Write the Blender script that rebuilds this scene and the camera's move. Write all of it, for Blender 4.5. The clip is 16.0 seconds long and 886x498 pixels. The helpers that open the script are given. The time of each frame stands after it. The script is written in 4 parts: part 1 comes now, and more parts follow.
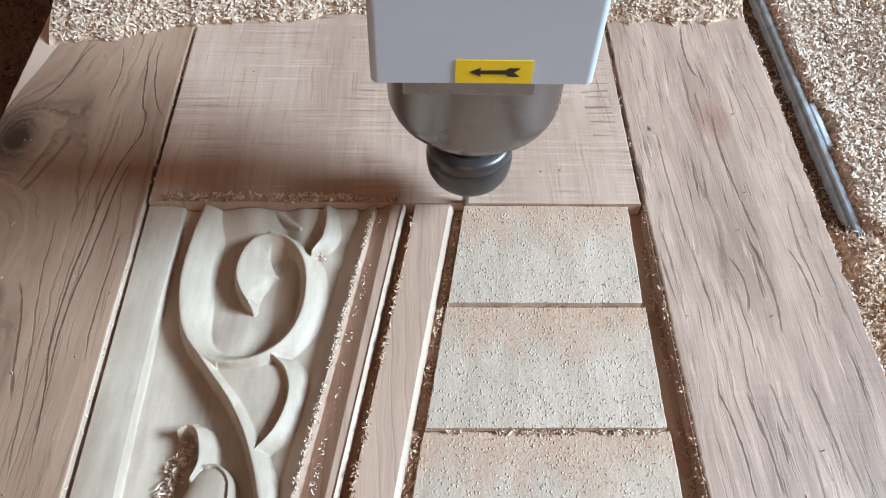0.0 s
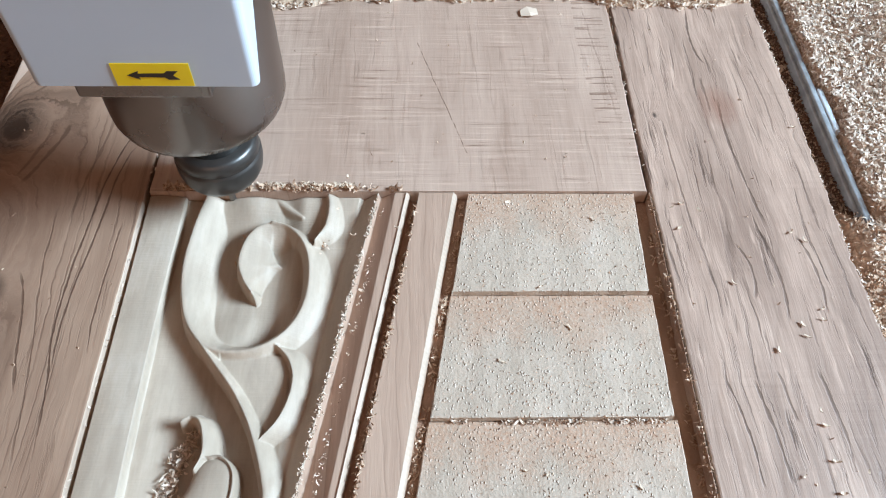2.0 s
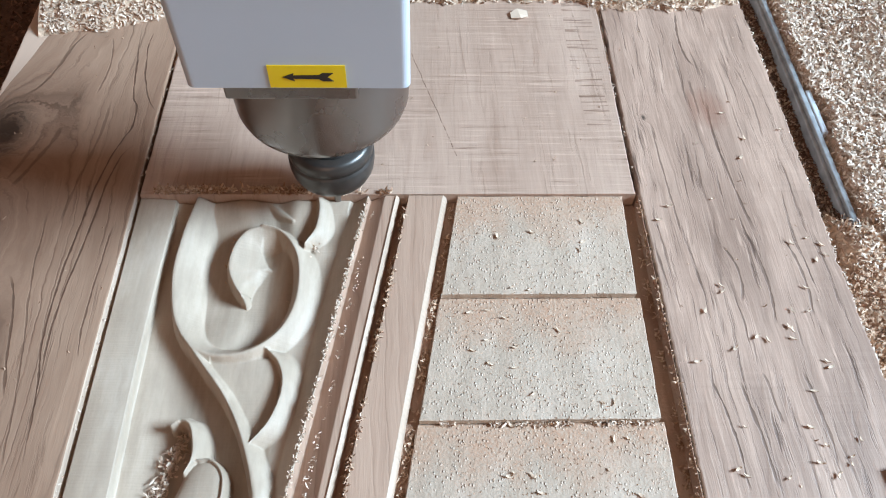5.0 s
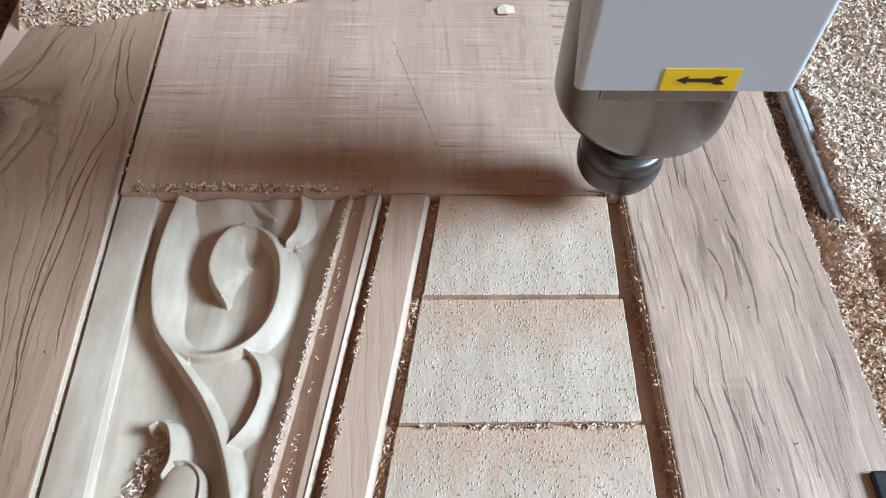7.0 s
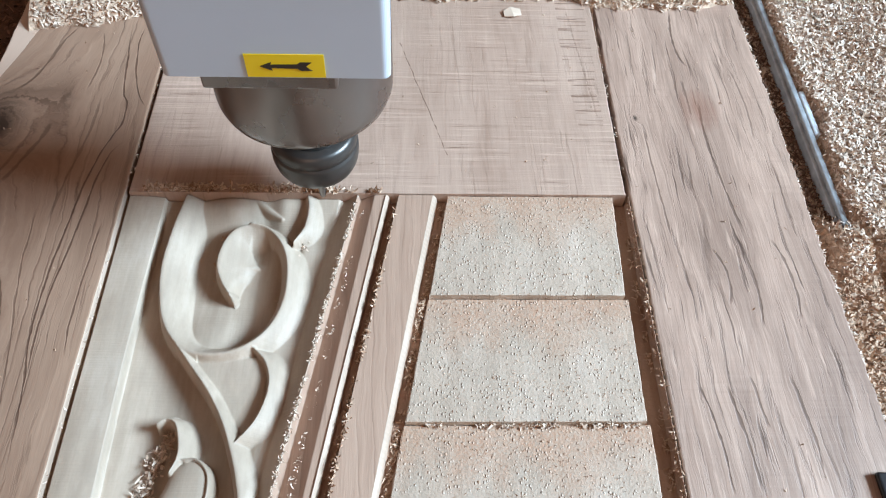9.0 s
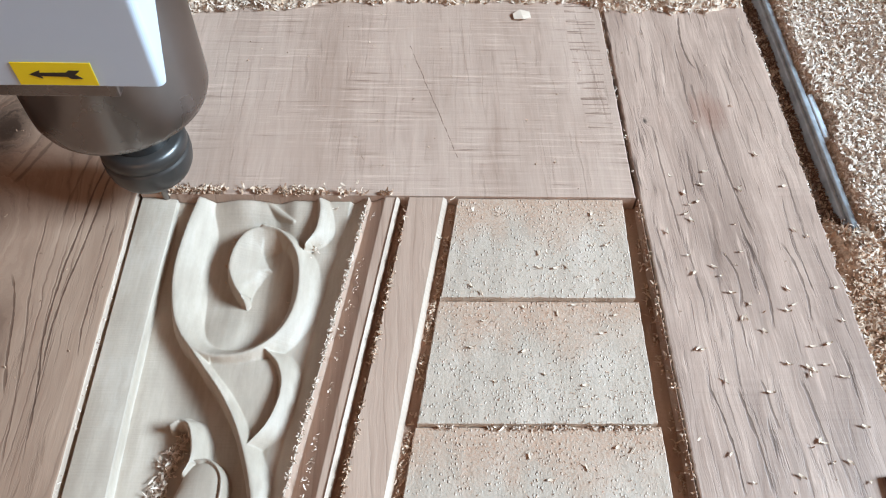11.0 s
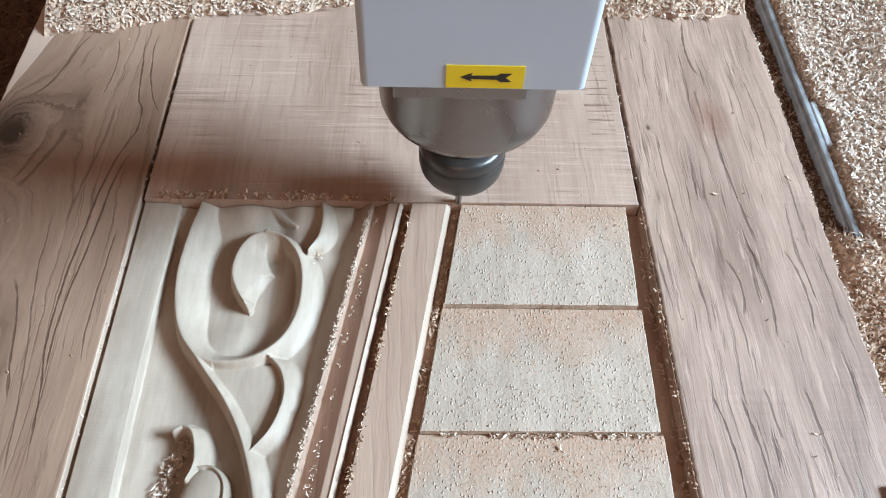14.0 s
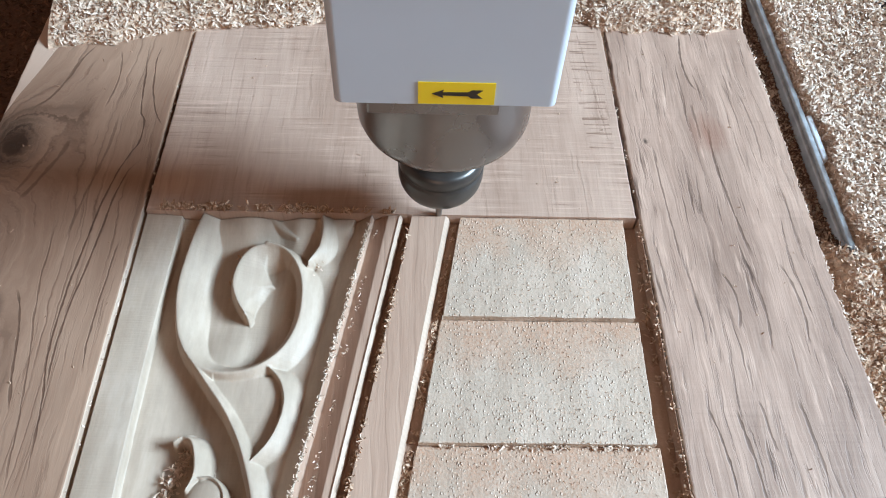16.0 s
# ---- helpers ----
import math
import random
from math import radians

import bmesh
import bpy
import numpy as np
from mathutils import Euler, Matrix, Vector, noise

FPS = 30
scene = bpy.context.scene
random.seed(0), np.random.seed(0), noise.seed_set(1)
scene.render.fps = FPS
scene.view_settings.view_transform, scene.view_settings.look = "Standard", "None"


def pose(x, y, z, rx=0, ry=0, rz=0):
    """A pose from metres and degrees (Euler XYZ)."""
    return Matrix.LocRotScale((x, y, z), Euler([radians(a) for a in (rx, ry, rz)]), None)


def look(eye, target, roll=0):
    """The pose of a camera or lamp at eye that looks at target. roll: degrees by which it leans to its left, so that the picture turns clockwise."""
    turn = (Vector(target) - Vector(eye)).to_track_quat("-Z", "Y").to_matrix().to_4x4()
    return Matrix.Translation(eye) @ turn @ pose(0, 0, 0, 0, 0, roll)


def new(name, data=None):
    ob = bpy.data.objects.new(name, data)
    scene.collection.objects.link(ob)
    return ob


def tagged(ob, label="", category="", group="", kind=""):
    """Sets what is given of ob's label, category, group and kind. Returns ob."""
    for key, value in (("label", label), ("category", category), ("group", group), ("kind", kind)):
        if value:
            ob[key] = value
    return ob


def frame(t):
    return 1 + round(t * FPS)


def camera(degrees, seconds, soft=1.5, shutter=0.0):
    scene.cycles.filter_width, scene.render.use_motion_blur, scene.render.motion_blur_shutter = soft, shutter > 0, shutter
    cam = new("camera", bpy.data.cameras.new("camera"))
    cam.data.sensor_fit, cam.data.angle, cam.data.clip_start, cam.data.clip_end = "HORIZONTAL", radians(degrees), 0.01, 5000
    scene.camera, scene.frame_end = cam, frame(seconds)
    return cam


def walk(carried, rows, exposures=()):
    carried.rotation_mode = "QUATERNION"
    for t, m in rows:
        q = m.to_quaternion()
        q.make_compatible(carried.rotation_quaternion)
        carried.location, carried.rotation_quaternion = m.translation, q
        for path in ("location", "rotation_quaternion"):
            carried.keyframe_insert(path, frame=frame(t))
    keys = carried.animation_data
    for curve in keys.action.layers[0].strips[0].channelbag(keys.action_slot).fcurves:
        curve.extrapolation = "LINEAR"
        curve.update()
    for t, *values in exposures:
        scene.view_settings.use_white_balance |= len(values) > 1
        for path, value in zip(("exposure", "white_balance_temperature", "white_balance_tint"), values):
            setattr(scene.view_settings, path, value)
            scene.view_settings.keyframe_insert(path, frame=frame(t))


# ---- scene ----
cam = camera(60.0, 16.0, 1.1)
PATH = [
    (0, (0.0165, -0.2619, 0.3151), (0.0263, -0.0548, 0.0331), 2.42),
    (0.5, (0.0162, -0.2622, 0.3138), (0.0251, -0.0558, 0.0313), 2.23),
    (1, (0.0152, -0.2596, 0.3142), (0.0229, -0.0546, 0.0306), 1.74),
    (1.5, (0.0155, -0.2615, 0.3105), (0.0235, -0.0565, 0.0269), 1.61),
    (2, (0.0160, -0.2606, 0.3114), (0.0245, -0.0568, 0.0269), 1.82),
    (2.5, (0.0184, -0.2608, 0.3113), (0.0282, -0.0576, 0.0265), 2.03),
    (3, (0.0175, -0.2585, 0.3116), (0.0290, -0.0570, 0.0257), 2.67),
    (3.5, (0.0212, -0.2598, 0.3121), (0.0326, -0.0569, 0.0272), 2.39),
    (4, (0.0188, -0.2599, 0.3140), (0.0293, -0.0564, 0.0295), 2.11),
    (6.5, (0.0220, -0.2545, 0.3161), (0.0336, -0.0561, 0.0280), 2.73),
    (7, (0.0261, -0.2532, 0.3166), (0.0383, -0.0552, 0.0282), 2.88),
    (7.5, (0.0233, -0.2552, 0.3151), (0.0345, -0.0570, 0.0268), 2.76),
    (8, (0.0220, -0.2559, 0.3151), (0.0332, -0.0569, 0.0275), 2.86),
    (8.5, (0.0227, -0.2557, 0.3168), (0.0345, -0.0559, 0.0296), 3.12),
    (9, (0.0238, -0.2556, 0.3171), (0.0350, -0.0562, 0.0297), 2.90),
    (11.5, (0.0194, -0.2557, 0.3190), (0.0291, -0.0559, 0.0319), 2.70),
    (12, (0.0196, -0.2547, 0.3191), (0.0299, -0.0542, 0.0324), 2.89),
    (12.5, (0.0189, -0.2556, 0.3190), (0.0295, -0.0553, 0.0321), 3.01),
    (13, (0.0198, -0.2546, 0.3207), (0.0298, -0.0554, 0.0330), 2.95),
    (13.5, (0.0193, -0.2541, 0.3213), (0.0296, -0.0547, 0.0337), 2.91),
    (14, (0.0178, -0.2531, 0.3204), (0.0280, -0.0534, 0.0332), 3.07),
    (14.5, (0.0199, -0.2516, 0.3211), (0.0313, -0.0525, 0.0335), 3.36),
    (15, (0.0169, -0.2525, 0.3226), (0.0293, -0.0542, 0.0345), 3.66),
    (15.5, (0.0178, -0.2521, 0.3250), (0.0292, -0.0516, 0.0384), 3.43),
    (16, (0.0178, -0.2531, 0.3249), (0.0283, -0.0506, 0.0396), 3.32),
]
walk(cam, [(t, look(eye, target, roll)) for t, eye, target, roll in PATH])

# ---- light ----
world = bpy.data.worlds.new("world")
scene.world = world
world.use_nodes = True
bg = world.node_tree.nodes["Background"]
sky = world.node_tree.nodes.new("ShaderNodeTexSky")
sky.sky_type, sky.sun_disc = "NISHITA", False
sky.sun_elevation, sky.sun_rotation = radians(35), radians(100)
world.node_tree.links.new(sky.outputs[0], bg.inputs[0])
bg.inputs[1].default_value = 0.04


def area_light(name, m, w, h, power, colour):
    data = bpy.data.lights.new(name, "AREA")
    data.shape, data.size, data.size_y, data.energy, data.color = "RECTANGLE", w, h, power, colour
    ob = new(name, data)
    ob.matrix_basis = m
    return ob


area_light("window_daylight", look((2.33, -0.30, 1.56), (0.05, 0.0, 0.0)), 1.1, 0.75, 240, (0.575, 0.79, 0.985))
# unseen warm lamp added behind the camera to lift and brown the shadows
area_light("warm_fill", look((-0.4, -2.6, 1.3), (0.0, 0.0, 0.0)), 1.2, 1.8, 11, (1.0, 0.62, 0.40))
scene.view_settings.exposure = 0.0


# ---- materials ----
def material(name):
    m = bpy.data.materials.new(name)
    m.use_nodes = True
    nt = m.node_tree
    return m, nt, nt.nodes["Principled BSDF"]


def node(nt, kind, **values):
    n = nt.nodes.new(kind)
    for key, value in values.items():
        if key == "op":
            n.operation = value
        elif key == "wave":
            n.wave_type = value
        elif key == "mode":
            n.blend_type = value
        else:
            n.inputs[key.replace("_", " ")].default_value = value
    return n


def coords(nt, scale, rot=(0, 0, 0), shift=(0, 0, 0)):
    tc = nt.nodes.new("ShaderNodeTexCoord")
    mp = nt.nodes.new("ShaderNodeMapping")
    mp.inputs["Scale"].default_value = scale
    mp.inputs["Rotation"].default_value = rot
    mp.inputs["Location"].default_value = shift
    nt.links.new(tc.outputs["Object"], mp.inputs["Vector"])
    return mp.outputs[0]


def ramp(nt, source, stops):
    r = nt.nodes.new("ShaderNodeValToRGB")
    e = r.color_ramp.elements
    while len(e) < len(stops):
        e.new(0.5)
    for el, (p, c) in zip(e, stops):
        el.position, el.color = p, (*c, 1)
    nt.links.new(source, r.inputs[0])
    return r.outputs[0]


def mix(nt, fac, a, b, mode="MIX"):
    n = nt.nodes.new("ShaderNodeMix")
    n.data_type, n.blend_type = "RGBA", mode
    for value, slot in ((fac, 0), (a, 6), (b, 7)):
        if isinstance(value, (int, float)):
            n.inputs[slot].default_value = value
        elif isinstance(value, tuple):
            n.inputs[slot].default_value = (*value, 1)
        else:
            nt.links.new(value, n.inputs[slot])
    return n.outputs[2]


def math_node(nt, op, a, b=0.0, c=0.0):
    n = nt.nodes.new("ShaderNodeMath")
    n.operation = op
    for i, v in enumerate((a, b, c)):
        if isinstance(v, (int, float)):
            n.inputs[i].default_value = v
        else:
            nt.links.new(v, n.inputs[i])
    return n.outputs[0]


def noise_tex(nt, vec, scale, detail=4.0, rough=0.55, distort=0.0):
    n = node(nt, "ShaderNodeTexNoise", Scale=scale, Detail=detail, Roughness=rough, Distortion=distort)
    nt.links.new(vec, n.inputs["Vector"])
    return n.outputs["Fac"]


def bump(nt, bsdf, height, strength, distance):
    b = node(nt, "ShaderNodeBump", Strength=strength, Distance=distance)
    nt.links.new(height, b.inputs["Height"])
    nt.links.new(b.outputs[0], bsdf.inputs["Normal"])


def plain(name, colour, rough=0.5, metal=0.0, vary=0.15, scale=60.0, relief=0.0):
    m, nt, bsdf = material(name)
    f = noise_tex(nt, coords(nt, (1, 1, 1)), scale, 5)
    dark = tuple(c * (1 - vary) for c in colour)
    light = tuple(min(1, c * (1 + vary)) for c in colour)
    nt.links.new(ramp(nt, f, [(0.3, dark), (0.7, light)]), bsdf.inputs["Base Color"])
    r = math_node(nt, "MULTIPLY_ADD", f, 0.2, rough - 0.1)
    nt.links.new(r, bsdf.inputs["Roughness"])
    bsdf.inputs["Metallic"].default_value = metal
    if relief:
        bump(nt, bsdf, f, 0.5, relief)
    return m


def wood(name, pale, mid, dark, line, lines=0.6, knots=(), saw=0.0, shift=0.0, rough=0.5, streak=0.0, crack=None, sap=None, hair=0.5, ticks=None, stain=None, veins=(), rings=40.0):
    """Planed timber with grain along y; knots bend the growth lines; saw adds cross-cut saw marks."""
    m, nt, bsdf = material(name)
    tc = nt.nodes.new("ShaderNodeTexCoord")
    sep = nt.nodes.new("ShaderNodeSeparateXYZ")
    nt.links.new(tc.outputs["Object"], sep.inputs[0])
    x, y = sep.outputs[0], sep.outputs[1]
    swirl = None
    for kx, ky, pull, size in knots:
        dx = math_node(nt, "SUBTRACT", x, kx)
        dy = math_node(nt, "MULTIPLY", math_node(nt, "SUBTRACT", y, ky), 0.6)
        d2 = math_node(nt, "ADD", math_node(nt, "MULTIPLY", dx, dx), math_node(nt, "MULTIPLY", dy, dy))
        fall = math_node(nt, "DIVIDE", size * size, math_node(nt, "ADD", d2, size * size))
        x = math_node(nt, "MULTIPLY_ADD", fall, pull, x)
        swirl = fall if swirl is None else math_node(nt, "MAXIMUM", swirl, fall)
    waver = noise_tex(nt, coords(nt, (1, 0.35, 1), (0, 0, 0), (shift, 0, 0)), 60, 4, 0.55)
    if swirl is not None:
        crumple = math_node(nt, "SUBTRACT", noise_tex(nt, coords(nt, (1, 0.8, 1)), 95, 5, 0.65), 0.5)
        x = math_node(nt, "ADD", x, math_node(nt, "MULTIPLY", math_node(nt, "MULTIPLY", crumple, swirl), 0.035))
    x = math_node(nt, "ADD", x, math_node(nt, "MULTIPLY", math_node(nt, "SUBTRACT", waver, 0.5), 0.006))
    com = nt.nodes.new("ShaderNodeCombineXYZ")
    nt.links.new(x, com.inputs[0])
    nt.links.new(y, com.inputs[1])
    com.inputs[2].default_value = shift

    def stretched(sx, sy, scale, detail=4.0, distort=0.0):
        mp = nt.nodes.new("ShaderNodeMapping")
        mp.inputs["Scale"].default_value = (sx, sy, 1)
        nt.links.new(com.outputs[0], mp.inputs["Vector"])
        return noise_tex(nt, mp.outputs[0], scale, detail, 0.6, distort)

    ragged = noise_tex(nt, coords(nt, (0.6, 1, 1), (0, 0, 0), (shift, 0, 0)), 55, 4, 0.55)
    uneven = ramp(nt, noise_tex(nt, coords(nt, (0.5, 1, 1), (0, 0, 0), (0, shift, 0)), 130, 3), [(0.3, (0.25, 0.25, 0.25)), (0.7, (1, 1, 1))])
    broad = stretched(1, 0.12, 28, 3, 0.6)
    grain = stretched(1, 0.05, 260, 5, 0.3)
    fine = stretched(1, 0.035, 900, 3)
    blotch = stretched(1, 0.6, 14, 4)
    col = ramp(nt, broad, [(0.25, dark), (0.5, mid), (0.75, pale)])
    col = mix(nt, hair, col, ramp(nt, grain, [(0.3, dark), (0.65, pale)]))
    col = mix(nt, 0.55 * hair, col, ramp(nt, fine, [(0.36, dark), (0.6, pale)]))
    # growth lines: narrow dark lines where a slow field crosses even steps
    field = stretched(1, 0.055, 9, 2, 0.25)
    w = math_node(nt, "FRACT", math_node(nt, "MULTIPLY", field, rings))
    w = math_node(nt, "SUBTRACT", 1.0, math_node(nt, "MULTIPLY", math_node(nt, "ABSOLUTE", math_node(nt, "SUBTRACT", w, 0.5)), 2.0))
    w = math_node(nt, "POWER", w, 7.0)
    broken = ramp(nt, stretched(1, 0.25, 45, 3), [(0.34, (0, 0, 0)), (0.56, (1, 1, 1))])
    w = math_node(nt, "MULTIPLY", w, math_node(nt, "MULTIPLY", broken, lines))
    col = mix(nt, w, col, line)
    col = mix(nt, 0.35, col, ramp(nt, blotch, [(0.3, dark), (0.7, pale)]))
    if streak:
        dash = ramp(nt, stretched(1, 0.05, 330, 5, 0.5), [(0.56, (0, 0, 0)), (0.68, (1, 1, 1))])
        zone = ramp(nt, stretched(1, 0.4, 24, 3), [(0.3, (0.3, 0.3, 0.3)), (0.6, (1, 1, 1))])
        thick = math_node(nt, "MULTIPLY", ramp(nt, stretched(1, 0.075, 120, 6, 0.4), [(0.62, (0, 0, 0)), (0.74, (1, 1, 1))]), 0.7)
        dash = math_node(nt, "MAXIMUM", dash, thick)
        cloud = ramp(nt, stretched(1, 0.14, 42, 5, 0.5), [(0.42, (0, 0, 0)), (0.68, (1, 1, 1))])
        col = mix(nt, math_node(nt, "MULTIPLY", cloud, 0.55 * streak), col, tuple(c * 0.8 for c in dark))
        dash = math_node(nt, "MULTIPLY", math_node(nt, "MULTIPLY", dash, zone), 0.72 * streak)
        col = mix(nt, dash, col, line)
        pale_dash = ramp(nt, stretched(1, 0.09, 210, 4, 0.5), [(0.6, (0, 0, 0)), (0.72, (1, 1, 1))])
        col = mix(nt, math_node(nt, "MULTIPLY", pale_dash, 0.45 * streak), col, tuple(min(1.0, c * 1.25) for c in pale))
        w = math_node(nt, "MAXIMUM", w, dash)
    if sap:
        sx, sy, lean = sap
        rim = math_node(nt, "MULTIPLY_ADD", math_node(nt, "SUBTRACT", sep.outputs[1], sy), lean, sx)
        rim = math_node(nt, "ADD", rim, math_node(nt, "MULTIPLY", math_node(nt, "SUBTRACT", blotch, 0.5), 0.008))
        col = mix(nt, math_node(nt, "MULTIPLY", math_node(nt, "LESS_THAN", sep.outputs[0], rim), 0.8), col, (0.68, 0.5, 0.39))
    for x0, y0, x1, y1, width, depth in crack or ():
        wob = math_node(nt, "MULTIPLY", math_node(nt, "SUBTRACT", noise_tex(nt, coords(nt, (0.1, 1, 1)), 90, 3), 0.5), 0.0022)
        cx = math_node(nt, "MULTIPLY_ADD", math_node(nt, "SUBTRACT", sep.outputs[1], y0), (x1 - x0) / (y1 - y0), x0)
        dist = math_node(nt, "ABSOLUTE", math_node(nt, "SUBTRACT", math_node(nt, "ADD", sep.outputs[0], wob), cx))
        within = math_node(nt, "MULTIPLY", math_node(nt, "LESS_THAN", sep.outputs[1], y0), math_node(nt, "GREATER_THAN", sep.outputs[1], y1))
        gap = math_node(nt, "MULTIPLY", math_node(nt, "LESS_THAN", dist, width), within)
        gap = math_node(nt, "MULTIPLY", gap, ramp(nt, noise_tex(nt, coords(nt, (0.1, 1, 1)), 240, 2), [(0.4, (0.1, 0.1, 0.1)), (0.55, (depth, depth, depth))]))
        col = mix(nt, gap, col, line)
        w = math_node(nt, "MAXIMUM", w, gap)
    for width, depth, points in veins:
        # a single long growth line that wanders along the board
        xs, ys = [q[0] for q in points], [q[1] for q in points]
        xa, xb, ya, yb = min(xs) - 0.002, max(xs) + 0.002, min(ys), max(ys)
        curve = nt.nodes.new("ShaderNodeFloatCurve")
        c = curve.mapping.curves[0]
        spots = sorted(((q[1] - ya) / (yb - ya), (q[0] - xa) / (xb - xa)) for q in points)
        c.points[0].location, c.points[1].location = spots[0], spots[-1]
        for spot in spots[1:-1]:
            c.points.new(*spot)
        curve.mapping.update()
        along_y = math_node(nt, "DIVIDE", math_node(nt, "SUBTRACT", sep.outputs[1], ya), yb - ya)
        nt.links.new(along_y, curve.inputs["Value"])
        cx = math_node(nt, "MULTIPLY_ADD", curve.outputs[0], xb - xa, xa)
        wander = math_node(nt, "MULTIPLY", math_node(nt, "SUBTRACT", ragged, 0.5), 0.0022)
        dist = math_node(nt, "ABSOLUTE", math_node(nt, "SUBTRACT", math_node(nt, "ADD", sep.outputs[0], wander), cx))
        thick_here = math_node(nt, "MULTIPLY", uneven, 1.7 * width)
        gap = math_node(nt, "SUBTRACT", 1.0, math_node(nt, "DIVIDE", dist, thick_here))
        gap = math_node(nt, "MINIMUM", math_node(nt, "MULTIPLY", math_node(nt, "MAXIMUM", gap, 0.0), 1.8), 1.0)
        ends = math_node(nt, "MULTIPLY", math_node(nt, "SUBTRACT", 1.0, along_y), along_y)
        ends = math_node(nt, "MINIMUM", math_node(nt, "MULTIPLY", math_node(nt, "MAXIMUM", ends, 0.0), 12.0), 1.0)
        gap = math_node(nt, "MULTIPLY", math_node(nt, "MULTIPLY", gap, ends), 0.8 * depth)
        col = mix(nt, gap, col, line)
        w = math_node(nt, "MAXIMUM", w, gap)
    if ticks:
        # short dark saw nicks along one edge
        near = math_node(nt, "ABSOLUTE", math_node(nt, "SUBTRACT", sep.outputs[0], ticks[0]))
        near = math_node(nt, "MULTIPLY", math_node(nt, "LESS_THAN", near, math_node(nt, "MULTIPLY", blotch, 0.017)), math_node(nt, "GREATER_THAN", sep.outputs[1], ticks[1]))
        nick = ramp(nt, noise_tex(nt, coords(nt, (0.04, 1, 1)), 380, 3, 0.7), [(0.55, (0, 0, 0)), (0.6, (1, 1, 1))])
        col = mix(nt, math_node(nt, "MULTIPLY", math_node(nt, "MULTIPLY", nick, near), 0.7), col, line)
    if stain:
        dx, dy = math_node(nt, "SUBTRACT", sep.outputs[0], stain[0]), math_node(nt, "MULTIPLY", math_node(nt, "SUBTRACT", sep.outputs[1], stain[1]), 0.7)
        d2 = math_node(nt, "ADD", math_node(nt, "MULTIPLY", dx, dx), math_node(nt, "MULTIPLY", dy, dy))
        d2 = math_node(nt, "ADD", math_node(nt, "DIVIDE", d2, stain[2] ** 2), math_node(nt, "MULTIPLY", grain, 0.9))
        col = mix(nt, math_node(nt, "MULTIPLY", ramp(nt, d2, [(0.35, (1, 1, 1)), (1.2, (0, 0, 0))]), 0.6), col, (0.25, 0.11, 0.07))
    if swirl is not None:
        heart = ramp(nt, math_node(nt, "ADD", swirl, math_node(nt, "MULTIPLY", math_node(nt, "SUBTRACT", grain, 0.5), 0.7)), [(0.52, (0, 0, 0)), (0.95, (1, 1, 1))])
        col = mix(nt, math_node(nt, "MULTIPLY", heart, 0.9), col, tuple(c * 0.35 for c in line))
    height = math_node(nt, "ADD", math_node(nt, "MULTIPLY", grain, 0.9 * hair), math_node(nt, "MULTIPLY", fine, 0.5 * hair))
    height = math_node(nt, "SUBTRACT", height, math_node(nt, "MULTIPLY", w, 0.8))
    if saw:
        mp = nt.nodes.new("ShaderNodeMapping")
        mp.inputs["Scale"].default_value = (0.03, 1, 1)
        nt.links.new(com.outputs[0], mp.inputs["Vector"])
        s = noise_tex(nt, mp.outputs[0], 420, 4, 0.75)
        patch = ramp(nt, stretched(1, 1.0, 20, 3), [(0.42, (0.05, 0.05, 0.05)), (0.62, (1, 1, 1))])
        lightened = math_node(nt, "MULTIPLY", ramp(nt, s, [(0.54, (0, 0, 0)), (0.62, (1, 1, 1))]), math_node(nt, "MULTIPLY", patch, 0.5 * saw))
        col = mix(nt, lightened, col, tuple(min(1.0, c * 1.25) for c in pale))
        darkened = math_node(nt, "MULTIPLY", ramp(nt, s, [(0.35, (1, 1, 1)), (0.43, (0, 0, 0))]), math_node(nt, "MULTIPLY", patch, 0.8 * saw))
        col = mix(nt, darkened, col, line)
        height = math_node(nt, "ADD", height, math_node(nt, "MULTIPLY", s, 0.7 * saw))
    nt.links.new(col, bsdf.inputs["Base Color"])
    bsdf.inputs["Roughness"].default_value = rough
    bump(nt, bsdf, height, 0.6, 0.0006)
    return m


